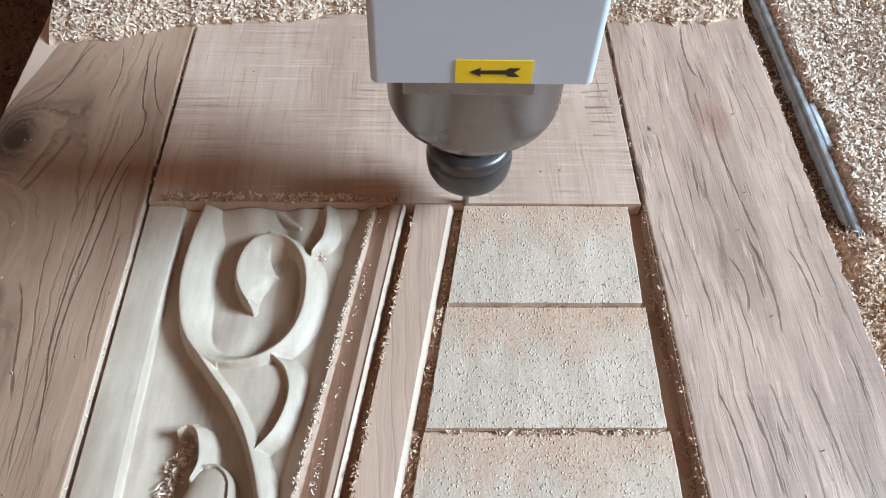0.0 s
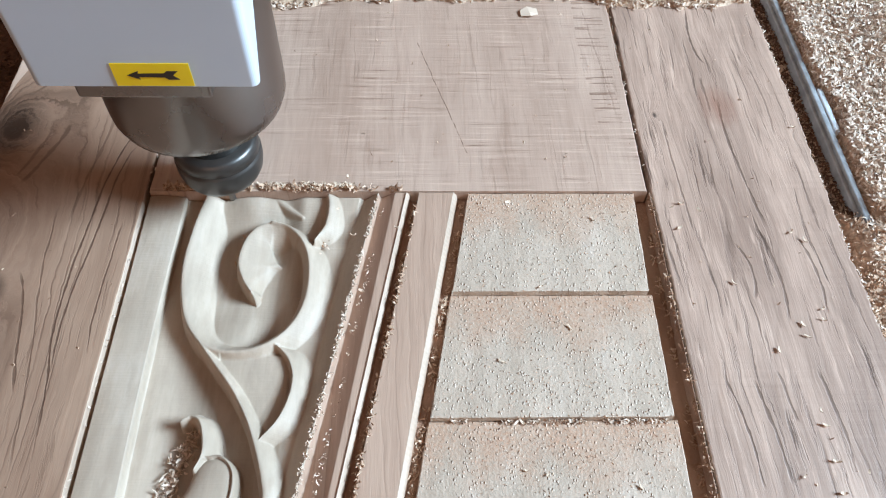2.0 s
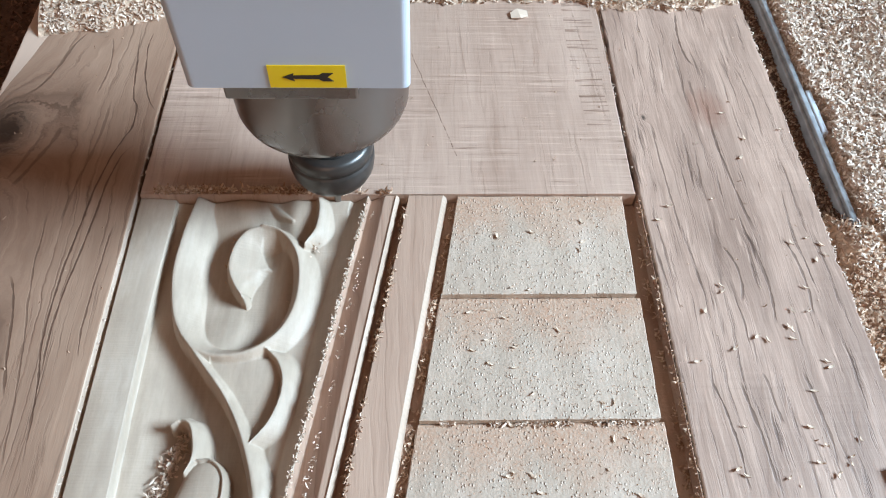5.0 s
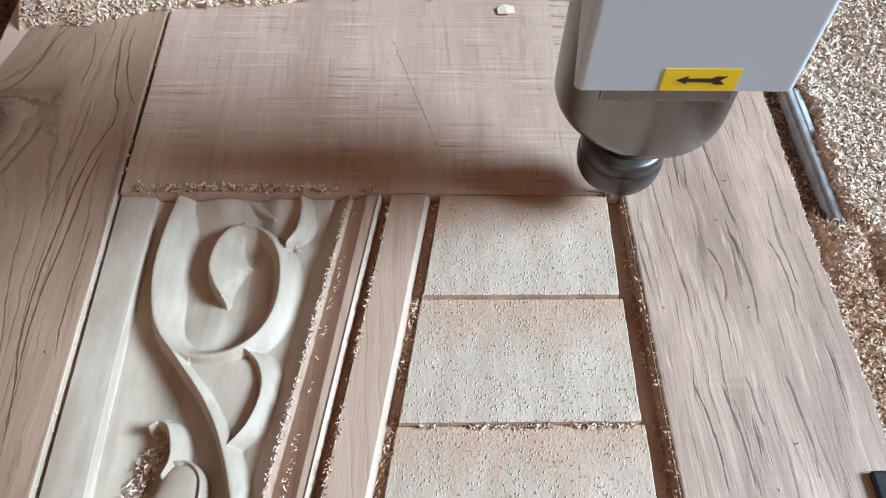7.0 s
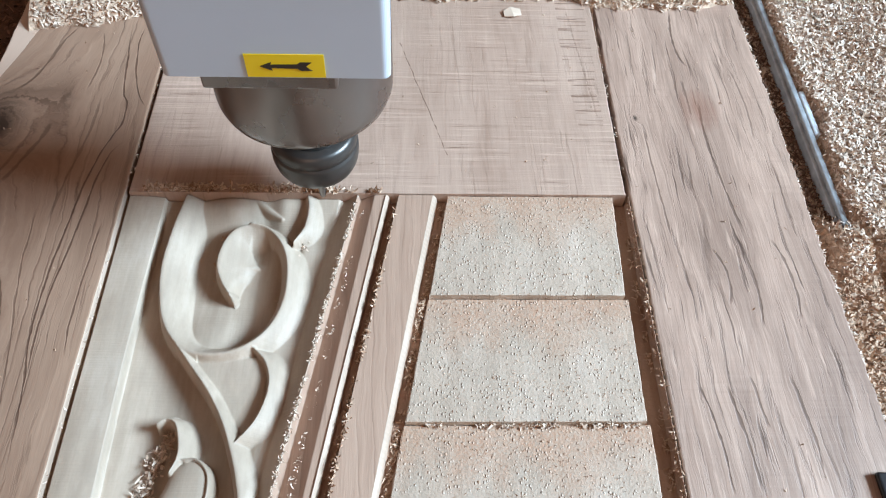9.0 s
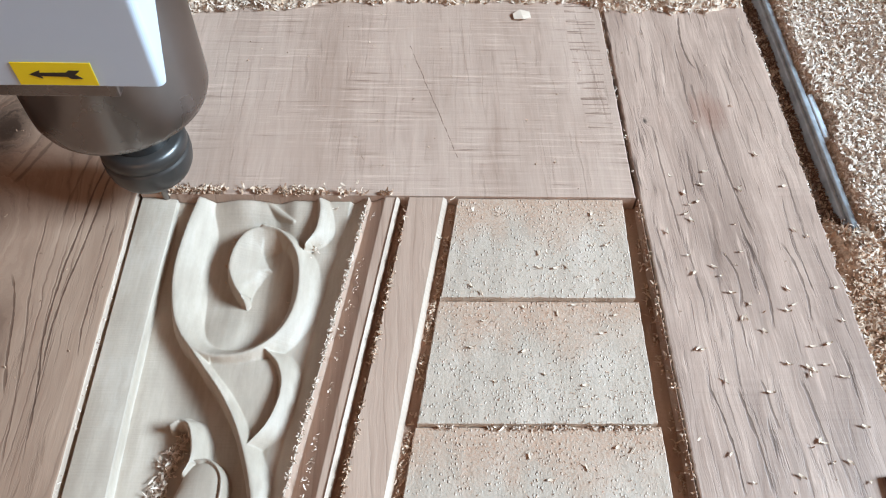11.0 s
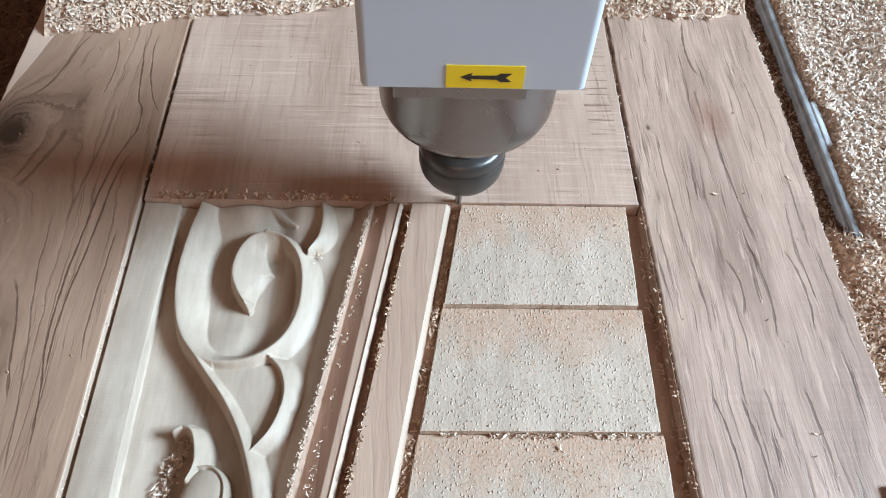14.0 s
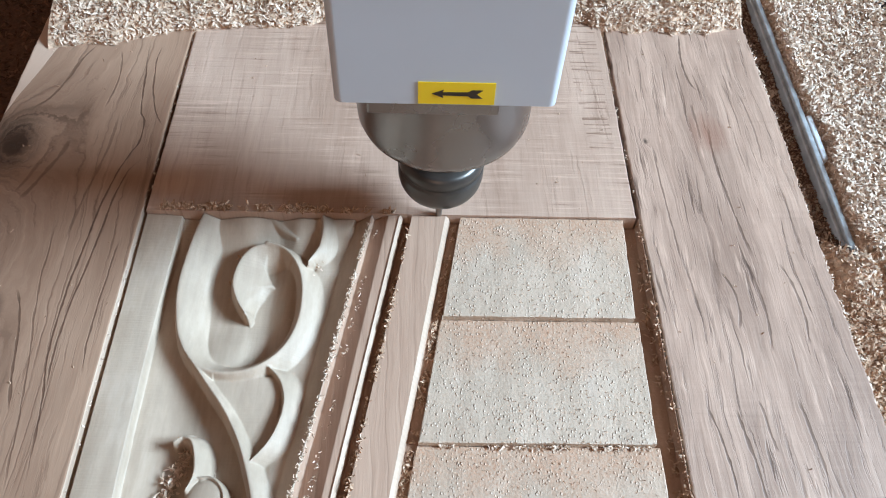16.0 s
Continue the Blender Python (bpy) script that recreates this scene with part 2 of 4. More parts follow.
def cut_wood(name, pale, mid, rough, pitted, dusty=False):
    """Freshly routed timber: pale, fine tool lines across, some torn fibres."""
    m, nt, bsdf = material(name)
    f = noise_tex(nt, coords(nt, (1, 0.06, 0.3)), 300, 4)
    g = noise_tex(nt, coords(nt, (1, 1, 1)), 25, 4)
    p = noise_tex(nt, coords(nt, (1, 0.8, 1)), 760, 3, 0.6)
    tool = noise_tex(nt, coords(nt, (0.02, 1, 0.02)), 900, 2)
    col = mix(nt, 0.5, ramp(nt, f, [(0.3, mid), (0.7, pale)]), ramp(nt, g, [(0.3, mid), (0.7, pale)]))
    stain = ramp(nt, noise_tex(nt, coords(nt, (1, 0.12, 0.5)), 75, 4, 0.6), [(0.45, (0, 0, 0)), (0.7, (1, 1, 1))])
    col = mix(nt, math_node(nt, "MULTIPLY", stain, 0.45), col, tuple(c * 0.72 for c in mid))
    # cloudy patches where the fibres lie differently
    cloud = noise_tex(nt, coords(nt, (1, 0.35, 1)), 48, 5, 0.65)
    col = mix(nt, math_node(nt, "MULTIPLY", ramp(nt, cloud, [(0.45, (0, 0, 0)), (0.66, (1, 1, 1))]), 0.45), col, tuple(0.74 * c for c in mid))
    col = mix(nt, math_node(nt, "MULTIPLY", ramp(nt, cloud, [(0.34, (1, 1, 1)), (0.46, (0, 0, 0))]), 0.4), col, (pale[0] * 1.06, pale[1] * 1.1, pale[2] * 1.16))
    if pitted:
        col = mix(nt, math_node(nt, "MULTIPLY", ramp(nt, p, [(0.56, (0, 0, 0)), (0.68, (1, 1, 1))]), 0.35 * pitted), col, tuple(c * 0.55 for c in mid))
        col = mix(nt, math_node(nt, "MULTIPLY", ramp(nt, p, [(0.3, (1, 1, 1)), (0.42, (0, 0, 0))]), 0.4 * pitted), col, tuple(min(1, c * 1.25) for c in pale))
    if dusty:
        # reddish dust lying in a ragged drift along the far edge of each piece
        sep = nt.nodes.new("ShaderNodeSeparateXYZ")
        nt.links.new(coords(nt, (1, 1, 1)), sep.inputs[0])
        drift = math_node(nt, "MULTIPLY_ADD", sep.outputs[1], 22.0, 0.92)
        drift = math_node(nt, "ADD", drift, math_node(nt, "MULTIPLY", math_node(nt, "SUBTRACT", noise_tex(nt, coords(nt, (1, 0.35, 1)), 70, 4), 0.5), 1.5))
        grit = math_node(nt, "MULTIPLY", ramp(nt, drift, [(0.25, (0, 0, 0)), (0.85, (1, 1, 1))]), ramp(nt, noise_tex(nt, coords(nt, (1, 0.7, 1)), 900, 3), [(0.35, (0.3, 0.3, 0.3)), (0.6, (0.85, 0.85, 0.85))]))
        col = mix(nt, grit, col, (0.46, 0.27, 0.175))
    nt.links.new(col, bsdf.inputs["Base Color"])
    bsdf.inputs["Roughness"].default_value = rough
    grains = 0.0
    if dusty:
        vor = node(nt, "ShaderNodeTexVoronoi", Scale=620.0, Randomness=1.0)
        nt.links.new(coords(nt, (1, 0.75, 1)), vor.inputs["Vector"])
        grains = ramp(nt, vor.outputs["Distance"], [(0.12, (1, 1, 1)), (0.36, (0, 0, 0))])
        grains = math_node(nt, "MULTIPLY", grains, ramp(nt, noise_tex(nt, coords(nt, (1, 1, 1)), 140, 4, 0.65), [(0.44, (0, 0, 0)), (0.56, (1, 1, 1))]))
        col = mix(nt, math_node(nt, "MULTIPLY", grains, 0.32), col, tuple(min(1.0, c * 1.2) for c in pale))
        nt.links.new(col, bsdf.inputs["Base Color"])
    h = math_node(nt, "ADD", math_node(nt, "MULTIPLY_ADD", p, 1.0 * pitted, math_node(nt, "MULTIPLY", grains, 0.9)), math_node(nt, "ADD", math_node(nt, "MULTIPLY", f, 0.25), math_node(nt, "MULTIPLY", tool, 0.2)))
    bump(nt, bsdf, h, 0.8, 0.0007 if pitted else 0.0004)
    return m


def chip_material(name, a, b, c):
    m, nt, bsdf = material(name)
    geo = nt.nodes.new("ShaderNodeNewGeometry")
    col = ramp(nt, geo.outputs["Random Per Island"], [(0.0, a), (0.5, b), (1.0, c)])
    f = noise_tex(nt, coords(nt, (1, 1, 1)), 500, 2)
    col = mix(nt, 0.25, col, ramp(nt, f, [(0.3, a), (0.7, c)]))
    nt.links.new(col, bsdf.inputs["Base Color"])
    bsdf.inputs["Roughness"].default_value = 0.85
    bsdf.inputs["Specular IOR Level"].default_value = 0.2
    return m


LEFT_VEINS = (
    (0.0006, 0.9, ((-0.1539, 0.1345), (-0.1461, 0.0722), (-0.1420, 0.0570), (-0.1451, 0.0402), (-0.1510, 0.0124), (-0.1543, -0.0321), (-0.1552, -0.0674), (-0.1498, -0.1119), (-0.1461, -0.1471))),
    (0.0005, 0.85, ((-0.1458, 0.1295), (-0.1458, 0.1095), (-0.1393, 0.0769), (-0.1318, 0.0618))),
    (0.0006, 0.85, ((-0.1335, 0.0354), (-0.1403, 0.0322), (-0.1455, 0.0164), (-0.1490, -0.0320), (-0.1518, -0.0703), (-0.1501, -0.1066))),
    (0.0009, 0.5, ((-0.1581, 0.0696), (-0.1590, 0.0357), (-0.1623, 0.0084), (-0.1643, -0.0204))),
    (0.0009, 0.7, ((-0.1860, 0.1300), (-0.1920, 0.1154), (-0.1965, 0.0958), (-0.2054, 0.0771), (-0.2125, 0.0727))),
    (0.0005, 0.7, ((-0.1367, -0.0200), (-0.1382, -0.0686), (-0.1362, -0.0957))),
    (0.0008, 0.8, ((-0.1800, -0.0500), (-0.1730, -0.0677), (-0.1681, -0.0934), (-0.1632, -0.1146))),
    (0.0014, 0.6, ((-0.1811, 0.0500), (-0.1831, 0.0380), (-0.1880, 0.0231), (-0.1960, 0.0050))),
    (0.0010, 0.5, ((-0.1900, 0.0450), (-0.1930, 0.0300), (-0.2000, 0.0100))),
    (0.0006, 0.6, ((-0.1700, 0.1250), (-0.1660, 0.1000), (-0.1680, 0.0750))),
    (0.0005, 0.6, ((-0.1720, -0.0100), (-0.1690, -0.0500), (-0.1610, -0.0950), (-0.1540, -0.1500))))
RIGHT_VEINS = (
    (0.0008, 0.85, ((0.1853, 0.1534), (0.1826, 0.1205), (0.1872, 0.1003))), (0.0008, 0.6, ((0.1812, 0.0885), (0.1812, 0.0586))),
    (0.0008, 0.8, ((0.1875, 0.0724), (0.1862, 0.0467), (0.1881, 0.0126), (0.1923, -0.0254))), (0.0006, 0.65, ((0.1516, 0.0519), (0.1523, 0.0156), (0.1539, -0.0286))),
    (0.0009, 0.75, ((0.1858, -0.0238), (0.1905, -0.0496), (0.1884, -0.0805))), (0.0009, 0.75, ((0.2046, -0.0285), (0.2097, -0.0509), (0.2081, -0.0762))),
    (0.0006, 0.9, ((0.1507, -0.1084), (0.1550, -0.1343), (0.1557, -0.1598))), (0.0008, 0.75, ((0.1730, -0.0344), (0.1779, -0.0530), (0.1750, -0.0680))),
    (0.0008, 0.6, ((0.1940, -0.1050), (0.1966, -0.1291), (0.1966, -0.1493))), (0.0008, 0.65, ((0.1753, -0.1052), (0.1780, -0.1307))),
    (0.0008, 0.8, ((0.1635, -0.1096), (0.1665, -0.1318), (0.1684, -0.1586))), (0.0007, 0.5, ((0.2120, 0.1000), (0.2150, 0.0700), (0.2140, 0.0400))))
WOOD_LEFT = wood("brown_board_wood", (0.48, 0.32, 0.225), (0.38, 0.235, 0.158), (0.245, 0.138, 0.09), (0.065, 0.03, 0.018), 0.65, ((-0.212, 0.046, 0.07, 0.020), (-0.185, -0.062, 0.018, 0.009)), 0.0, 0.3, 0.5, 0.6, None, (-0.2225, 0.0748, 0.26), 0.4, None, None, LEFT_VEINS, 20.0)
WOOD_MID = wood("sawn_board_wood", (0.59, 0.425, 0.335), (0.49, 0.34, 0.26), (0.33, 0.21, 0.152), (0.15, 0.075, 0.045), 0.12, (), 1.0, 1.7, 0.5, 0.4, ((0.012, 0.119, 0.0395, 0.027, 0.00028, 0.85), (0.1175, 0.156, 0.1265, 0.058, 0.0005, 0.4)), None, 0.3, (0.121, 0.05))
WOOD_STRIP = wood("planed_strip_wood", (0.55, 0.38, 0.285), (0.46, 0.305, 0.22), (0.34, 0.21, 0.15), (0.15, 0.075, 0.045), 0.3, (), 0.0, 2.9, 0.5, 0.25)
WOOD_RIGHT = wood("pink_board_wood", (0.61, 0.425, 0.33), (0.465, 0.308, 0.23), (0.28, 0.177, 0.13), (0.08, 0.043, 0.03), 0.3, ((0.1485, 0.057, 0.006, 0.0018),), 0.12, 4.1, 0.5, 1.15, None, None, 0.7, None, (0.187, 0.064, 0.018), RIGHT_VEINS, 18.0)
# routed wood lightened for faces turned to the window, light put into the colour
LIT_EDGE = cut_wood("lit_edge_wood", (0.56, 0.43, 0.34), (0.48, 0.35, 0.265), 0.5, 0.0)
CUT = cut_wood("routed_wood", (0.54, 0.438, 0.345), (0.405, 0.312, 0.235), 0.6, 0.12)
# red dust of the grooves, with their shade put into the colour too
GROOVE = cut_wood("shaded_red_groove_wood", (0.50, 0.32, 0.22), (0.36, 0.205, 0.135), 0.6, 0.5)
CUT_ROUGH = cut_wood("rough_routed_wood", (0.58, 0.46, 0.365), (0.49, 0.375, 0.285), 0.55, 0.6, True)
CHIPS = chip_material("shaving_wood", (0.46, 0.335, 0.25), (0.66, 0.51, 0.40), (0.83, 0.68, 0.56))
# lighter copy of the shavings; on the drift it stands in for window light
CHIPS_PALE = chip_material("pale_shaving_wood", (0.54, 0.41, 0.32), (0.76, 0.62, 0.51), (0.90, 0.78, 0.67))
# shavings darkened to hold the shade of the low spots beside the boards
CHIPS_SHADED = chip_material("shaded_shaving_wood", (0.06, 0.03, 0.018), (0.13, 0.065, 0.04), (0.26, 0.15, 0.1))
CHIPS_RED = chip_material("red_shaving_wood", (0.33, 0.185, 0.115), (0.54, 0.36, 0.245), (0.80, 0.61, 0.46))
SAWDUST = plain("sawdust", (0.56, 0.40, 0.29), 0.9, 0, 0.35, 400, 0.002)
DARK_DUST = plain("dark_sawdust", (0.12, 0.06, 0.035), 0.9, 0, 0.4, 300, 0.003)
GREY_PAINT = plain("grey_enamel", (0.54, 0.58, 0.64), 0.4, 0.0, 0.03, 12)
STEEL = plain("turned_steel", (0.25, 0.225, 0.215), 0.28, 1.0, 0.1, 20)
BRIGHT_STEEL = plain("bright_steel", (0.7, 0.7, 0.7), 0.18, 1.0, 0.06, 30)
BLACKENED = plain("blackened_steel", (0.09, 0.083, 0.078), 0.36, 0.75, 0.2, 60)
CARBIDE = plain("carbide", (0.28, 0.25, 0.23), 0.35, 0.9, 0.2, 80)
YELLOW = plain("yellow_vinyl", (0.90, 0.63, 0.01), 0.4, 0, 0.04, 40)
INK = plain("black_ink", (0.025, 0.015, 0.01), 0.5, 0, 0.1, 40)
ALUMINIUM = plain("dusty_aluminium", (0.33, 0.35, 0.37), 0.5, 0.1, 0.25, 120)
BLACK_PLASTIC = plain("black_plastic", (0.015, 0.016, 0.018), 0.25, 0, 0.2, 50)
# terracotta tint picked so the unseen walls throw back reddish fill light
BOUNCE_PAINT = plain("warm_bounce_paint", (0.38, 0.215, 0.14), 0.8, 0, 0.08, 3)
CONCRETE = plain("concrete_floor", (0.16, 0.14, 0.12), 0.8, 0, 0.25, 5)
PAPER = plain("splintered_wood", (0.7, 0.55, 0.43), 0.7, 0, 0.05, 60)


# ---- building helpers ----
def mesh_object(name, verts, faces, mat, smooth=False):
    me = bpy.data.meshes.new(name)
    me.from_pydata([tuple(map(float, v)) for v in verts], [], [tuple(map(int, f)) for f in faces])
    me.materials.append(mat)
    if smooth:
        me.polygons.foreach_set("use_smooth", [True] * len(me.polygons))
    me.update()
    return new(name, me)


def part(name, bm, mat, parent=None, label="", smooth=False):
    me = bpy.data.meshes.new(name)
    bmesh.ops.recalc_face_normals(bm, faces=bm.faces)
    bm.to_mesh(me)
    bm.free()
    me.materials.append(mat)
    if smooth:
        me.polygons.foreach_set("use_smooth", [True] * len(me.polygons))
    ob = new(name, me)
    if parent is not None:
        ob.parent = parent
    return tagged(ob, label)


def block(x0, x1, y0, y1, z0, z1, bevel=0.0, seg=2):
    bm = bmesh.new()
    bmesh.ops.create_cube(bm, size=1)
    for v in bm.verts:
        v.co = ((x0 + x1) / 2 + v.co.x * (x1 - x0), (y0 + y1) / 2 + v.co.y * (y1 - y0), (z0 + z1) / 2 + v.co.z * (z1 - z0))
    if bevel:
        bmesh.ops.bevel(bm, geom=list(bm.edges), offset=bevel, segments=seg, affect="EDGES", profile=0.5)
    return bm


def turned(profile, n=64):
    """A solid of revolution round z from (radius, z) pairs."""
    bm = bmesh.new()
    rings = []
    for r, z in profile:
        rings.append([bm.verts.new((r * math.cos(2 * math.pi * i / n), r * math.sin(2 * math.pi * i / n), z)) for i in range(n)])
    for a, b in zip(rings, rings[1:]):
        for i in range(n):
            bm.faces.new((a[i], a[(i + 1) % n], b[(i + 1) % n], b[i]))
    bm.faces.new(rings[0][::-1])
    bm.faces.new(rings[-1])
    return bm


def extruded(outline, y0, y1):
    """A flat outline in x and z, given depth along y."""
    bm = bmesh.new()
    a = [bm.verts.new((x, y0, z)) for x, z in outline]
    b = [bm.verts.new((x, y1, z)) for x, z in outline]
    bm.faces.new(a)
    bm.faces.new(b[::-1])
    for i in range(len(a)):
        j = (i + 1) % len(a)
        bm.faces.new((a[i], b[i], b[j], a[j]))
    return bm


# ---- unseen room, tinted to bounce warm fill ----
def room():
    t = 0.12
    x0, x1, y0, y1, z0, z1 = -2.6, 2.4, -2.8, 2.6, -0.85, 2.4
    floor = part("floor", block(x0 - t, x1 + t, y0 - t, y1 + t, z0 - 0.1, z0), CONCRETE)
    tagged(floor, "grey concrete workshop floor", "floor", kind="structure")
    ceiling = part("ceiling", block(x0 - t, x1 + t, y0 - t, y1 + t, z1, z1 + 0.1), BOUNCE_PAINT)
    tagged(ceiling, "plain unseen ceiling, tinted to bounce warm light", "ceiling", kind="structure")
    west = part("wall_west", block(x0 - t, x0, y0, y1, z0, z1), BOUNCE_PAINT)
    north = part("wall_north", block(x0 - t, x1 + t, y1, y1 + t, z0, z1), BOUNCE_PAINT)
    for w in (west, north):
        tagged(w, "plain unseen wall, tinted to bounce warm light", "wall", kind="structure")
    # the wall with the window opening that lights the machine
    for i, (a, b, c, d) in enumerate(((y0, -1.2, z0, z1), (0.5, y1, z0, z1), (-1.2, 0.5, z0, 0.9), (-1.2, 0.5, 2.15, z1))):
        tagged(part("wall_east", block(x1, x1 + t, a, b, c, d), BOUNCE_PAINT), "unseen wall beside a window opening, tinted to bounce warm light", "wall", kind="structure")
    # added wall behind the camera, with an opening for the fill lamp
    for i, (a, b, c, d) in enumerate(((x0 - t, -1.1, z0, z1), (0.3, x1 + t, z0, z1), (-1.1, 0.3, 1.75, z1))):
        tagged(part("wall_south", block(a, b, y0 - t, y0, c, d), BOUNCE_PAINT), "plain added wall beside the opening of the fill lamp", "wall", kind="structure")


room()


# ---- machine bed ----
def bed():
    b = part("machine_bed", block(-0.6, 0.62, -0.7, 0.9, -0.10, -0.05, 0.003), DARK_DUST)
    tagged(b, "router table bed covered with dark brown sawdust", "machine bed", kind="structure")
    frame_part = part("bed_frame", block(-0.55, 0.57, -0.65, 0.85, -0.85, -0.101, 0.01), plain("dark_frame_paint", (0.06, 0.07, 0.08), 0.5))
    tagged(frame_part, "dark painted steel frame under the router table", "machine frame", kind="structure")


bed()

SEAM_L, SEAM_R, EDGE_L, EDGE_R, THICK, BACK, FRONT = -0.1285, 0.1345, -0.224, 0.231, 0.05, 0.42, -0.24


# ---- boards ----
def rough_board(x0, x1, y0, y1, nx, ny, wobble_l, wobble_r, seed):
    """A plank with slightly uneven long edges and rounded arrises."""
    rng = np.random.default_rng(seed)
    bm = bmesh.new()
    ys = np.linspace(y0, y1, ny)
    jit_l, jit_r = rng.normal(0, 1, ny), rng.normal(0, 1, ny)
    prof = [(0, -THICK), (0, -0.0008), (0.0003, -0.0002), (0.0009, 0.0)]
    rings = []
    for k, y in enumerate(ys):
        l = x0 + wobble_l * (0.6 * math.sin(y * 37 + seed) + 0.4 * jit_l[k])
        r = x1 + wobble_r * (0.6 * math.sin(y * 31 + 2 * seed) + 0.4 * jit_r[k])
        ring = [bm.verts.new((l + a, y, z)) for a, z in prof]
        ring += [bm.verts.new((l + 0.0009 + (r - l - 0.0018) * i / nx, y, 0)) for i in range(1, nx)]
        ring += [bm.verts.new((r - a, y, z)) for a, z in reversed(prof)]
        rings.append(ring)
    for a, b in zip(rings, rings[1:]):
        for i in range(len(a)):
            j = (i + 1) % len(a)
            bm.faces.new((a[i], a[j], b[j], b[i]))
    bm.faces.new(rings[0][::-1])
    bm.faces.new(rings[-1])
    return bm


left = part("wooden_board", rough_board(EDGE_L, SEAM_L - 0.0013, FRONT, BACK, 6, 140, 0.0004, 0.0002, 1), WOOD_LEFT)
left.data.materials.append(LIT_EDGE)
# side faces towards the window get the lighter, lit copy
for f in left.data.polygons:
    if f.normal.x > 0.7 and f.center.y < 0.0:
        f.material_index = 1
tagged(left, "brown planed wooden board with dark grain and a knot", "wooden board", "boards on the router bed")
right = part("wooden_board", rough_board(SEAM_R + 0.0022, EDGE_R, FRONT, BACK, 6, 260, 0.0003, 0.0009, 3), WOOD_RIGHT)
tagged(right, "pinkish weathered wooden board with a ragged edge", "wooden board", "boards on the router bed")


# ---- the carved board ----
def spline(points, n=160):
    """A smooth curve through a few control points (Catmull-Rom), with all their columns."""
    p = np.array(points, float)
    p = np.vstack([2 * p[0] - p[1], p, 2 * p[-1] - p[-2]])
    out = []
    m = len(p) - 3
    for k in range(m):
        t = np.linspace(0, 1, max(3, n // m), endpoint=k == m - 1)[:, None]
        a, b, c, d = p[k:k + 4]
        out.append(0.5 * (2 * b + (c - a) * t + (2 * a - 5 * b + 4 * c - d) * t**2 + (3 * b - a - 3 * c + d) * t**3))
    return np.vstack(out)


def along(X, Y, curve):
    """Distance to a curve, side of it (positive to its left), and the curve's own extra columns at the nearest place."""
    best = np.full(X.shape, 9.0)
    side = np.zeros(X.shape)
    extra = np.zeros(X.shape + (curve.shape[1] - 2,))
    for a, b in zip(curve, curve[1:]):
        d = b[:2] - a[:2]
        l2 = max(d @ d, 1e-12)
        t = np.clip(((X - a[0]) * d[0] + (Y - a[1]) * d[1]) / l2, 0, 1)
        px, py = X - a[0] - t * d[0], Y - a[1] - t * d[1]
        dist = np.hypot(px, py)
        near = dist < best
        best = np.where(near, dist, best)
        side = np.where(near, np.sign(d[0] * py - d[1] * px), side)
        extra = np.where(near[..., None], a[2:] + t[..., None] * (b[2:] - a[2:]), extra)
    return best, side, extra


def step(x, a, b):
    t = np.clip((x - a) / (b - a), 0, 1)
    return t * t * (3 - 2 * t)


# lines across the plan, as x at y = 0 and x at y = -0.156
def line_x(y, top, low):
    return top + (low - top) * (y / -0.156)


G1 = ((0.0068, -0.0189), (0.0134, -0.0122))
G2 = ((0.0314, 0.0057), (0.0389, 0.0125))
FOOT = (-0.0185, -0.0442)
CREST = (-0.0082, -0.0362)
LIP = (0.0008, -0.0226)
FLOOR, GROUND = -0.0132, -0.0085

# crest lines: x, y, reach of the slope on the right-hand side of the line, reach on its left-hand side
RING = spline([(-0.0955, 0.012, 0.0022, 0.014), (-0.0985, -0.004, 0.0022, 0.014), (-0.1012, -0.0215, 0.0022, 0.0145), (-0.1026, -0.0435, 0.0022, 0.0150), (-0.1005, -0.0614, 0.0022, 0.0150), (-0.0958, -0.0769, 0.0024, 0.0140), (-0.0874, -0.0886, 0.003, 0.012),
               (-0.0771, -0.0935, 0.0045, 0.010), (-0.0656, -0.0932, 0.0070, 0.0085), (-0.0559, -0.0893, 0.0095, 0.0075), (-0.0477, -0.0818, 0.0125, 0.0068), (-0.0424, -0.0712, 0.0150, 0.0062), (-0.0402, -0.0580, 0.0160, 0.0058), (-0.0414, -0.0416, 0.0150, 0.0052), (-0.0460, -0.0296, 0.0095, 0.0046), (-0.0537, -0.0211, 0.0060, 0.004), (-0.0621, -0.0183, 0.0042, 0.004)], 190)
EYE = spline([(-0.0537, -0.0211, 0.004, 0.010), (-0.0621, -0.0186, 0.0036, 0.017), (-0.0702, -0.0219, 0.0026, 0.020), (-0.0751, -0.0315, 0.0022, 0.023), (-0.0761, -0.0434, 0.0020, 0.022), (-0.0725, -0.0533, 0.0016, 0.013), (-0.0676, -0.0610, 0.0010, 0.003)], 80)
EYE_RIB = spline([(-0.0676, -0.0600), (-0.0664, -0.0504), (-0.0617, -0.0437), (-0.0560, -0.0400)], 40)
STEM = spline([(-0.0945, -0.0795, 0.0024, 0.0060), (-0.0874, -0.0888, 0.0024, 0.0060), (-0.0785, -0.1002, 0.0024, 0.0062), (-0.0690, -0.1126, 0.0024, 0.0064), (-0.0607, -0.1271, 0.0024, 0.0070), (-0.0552, -0.1409, 0.0026, 0.0100), (-0.0515, -0.1529, 0.0026, 0.0125), (-0.0499, -0.1644, 0.0026, 0.0130), (-0.0515, -0.2, 0.0026, 0.013)], 100)
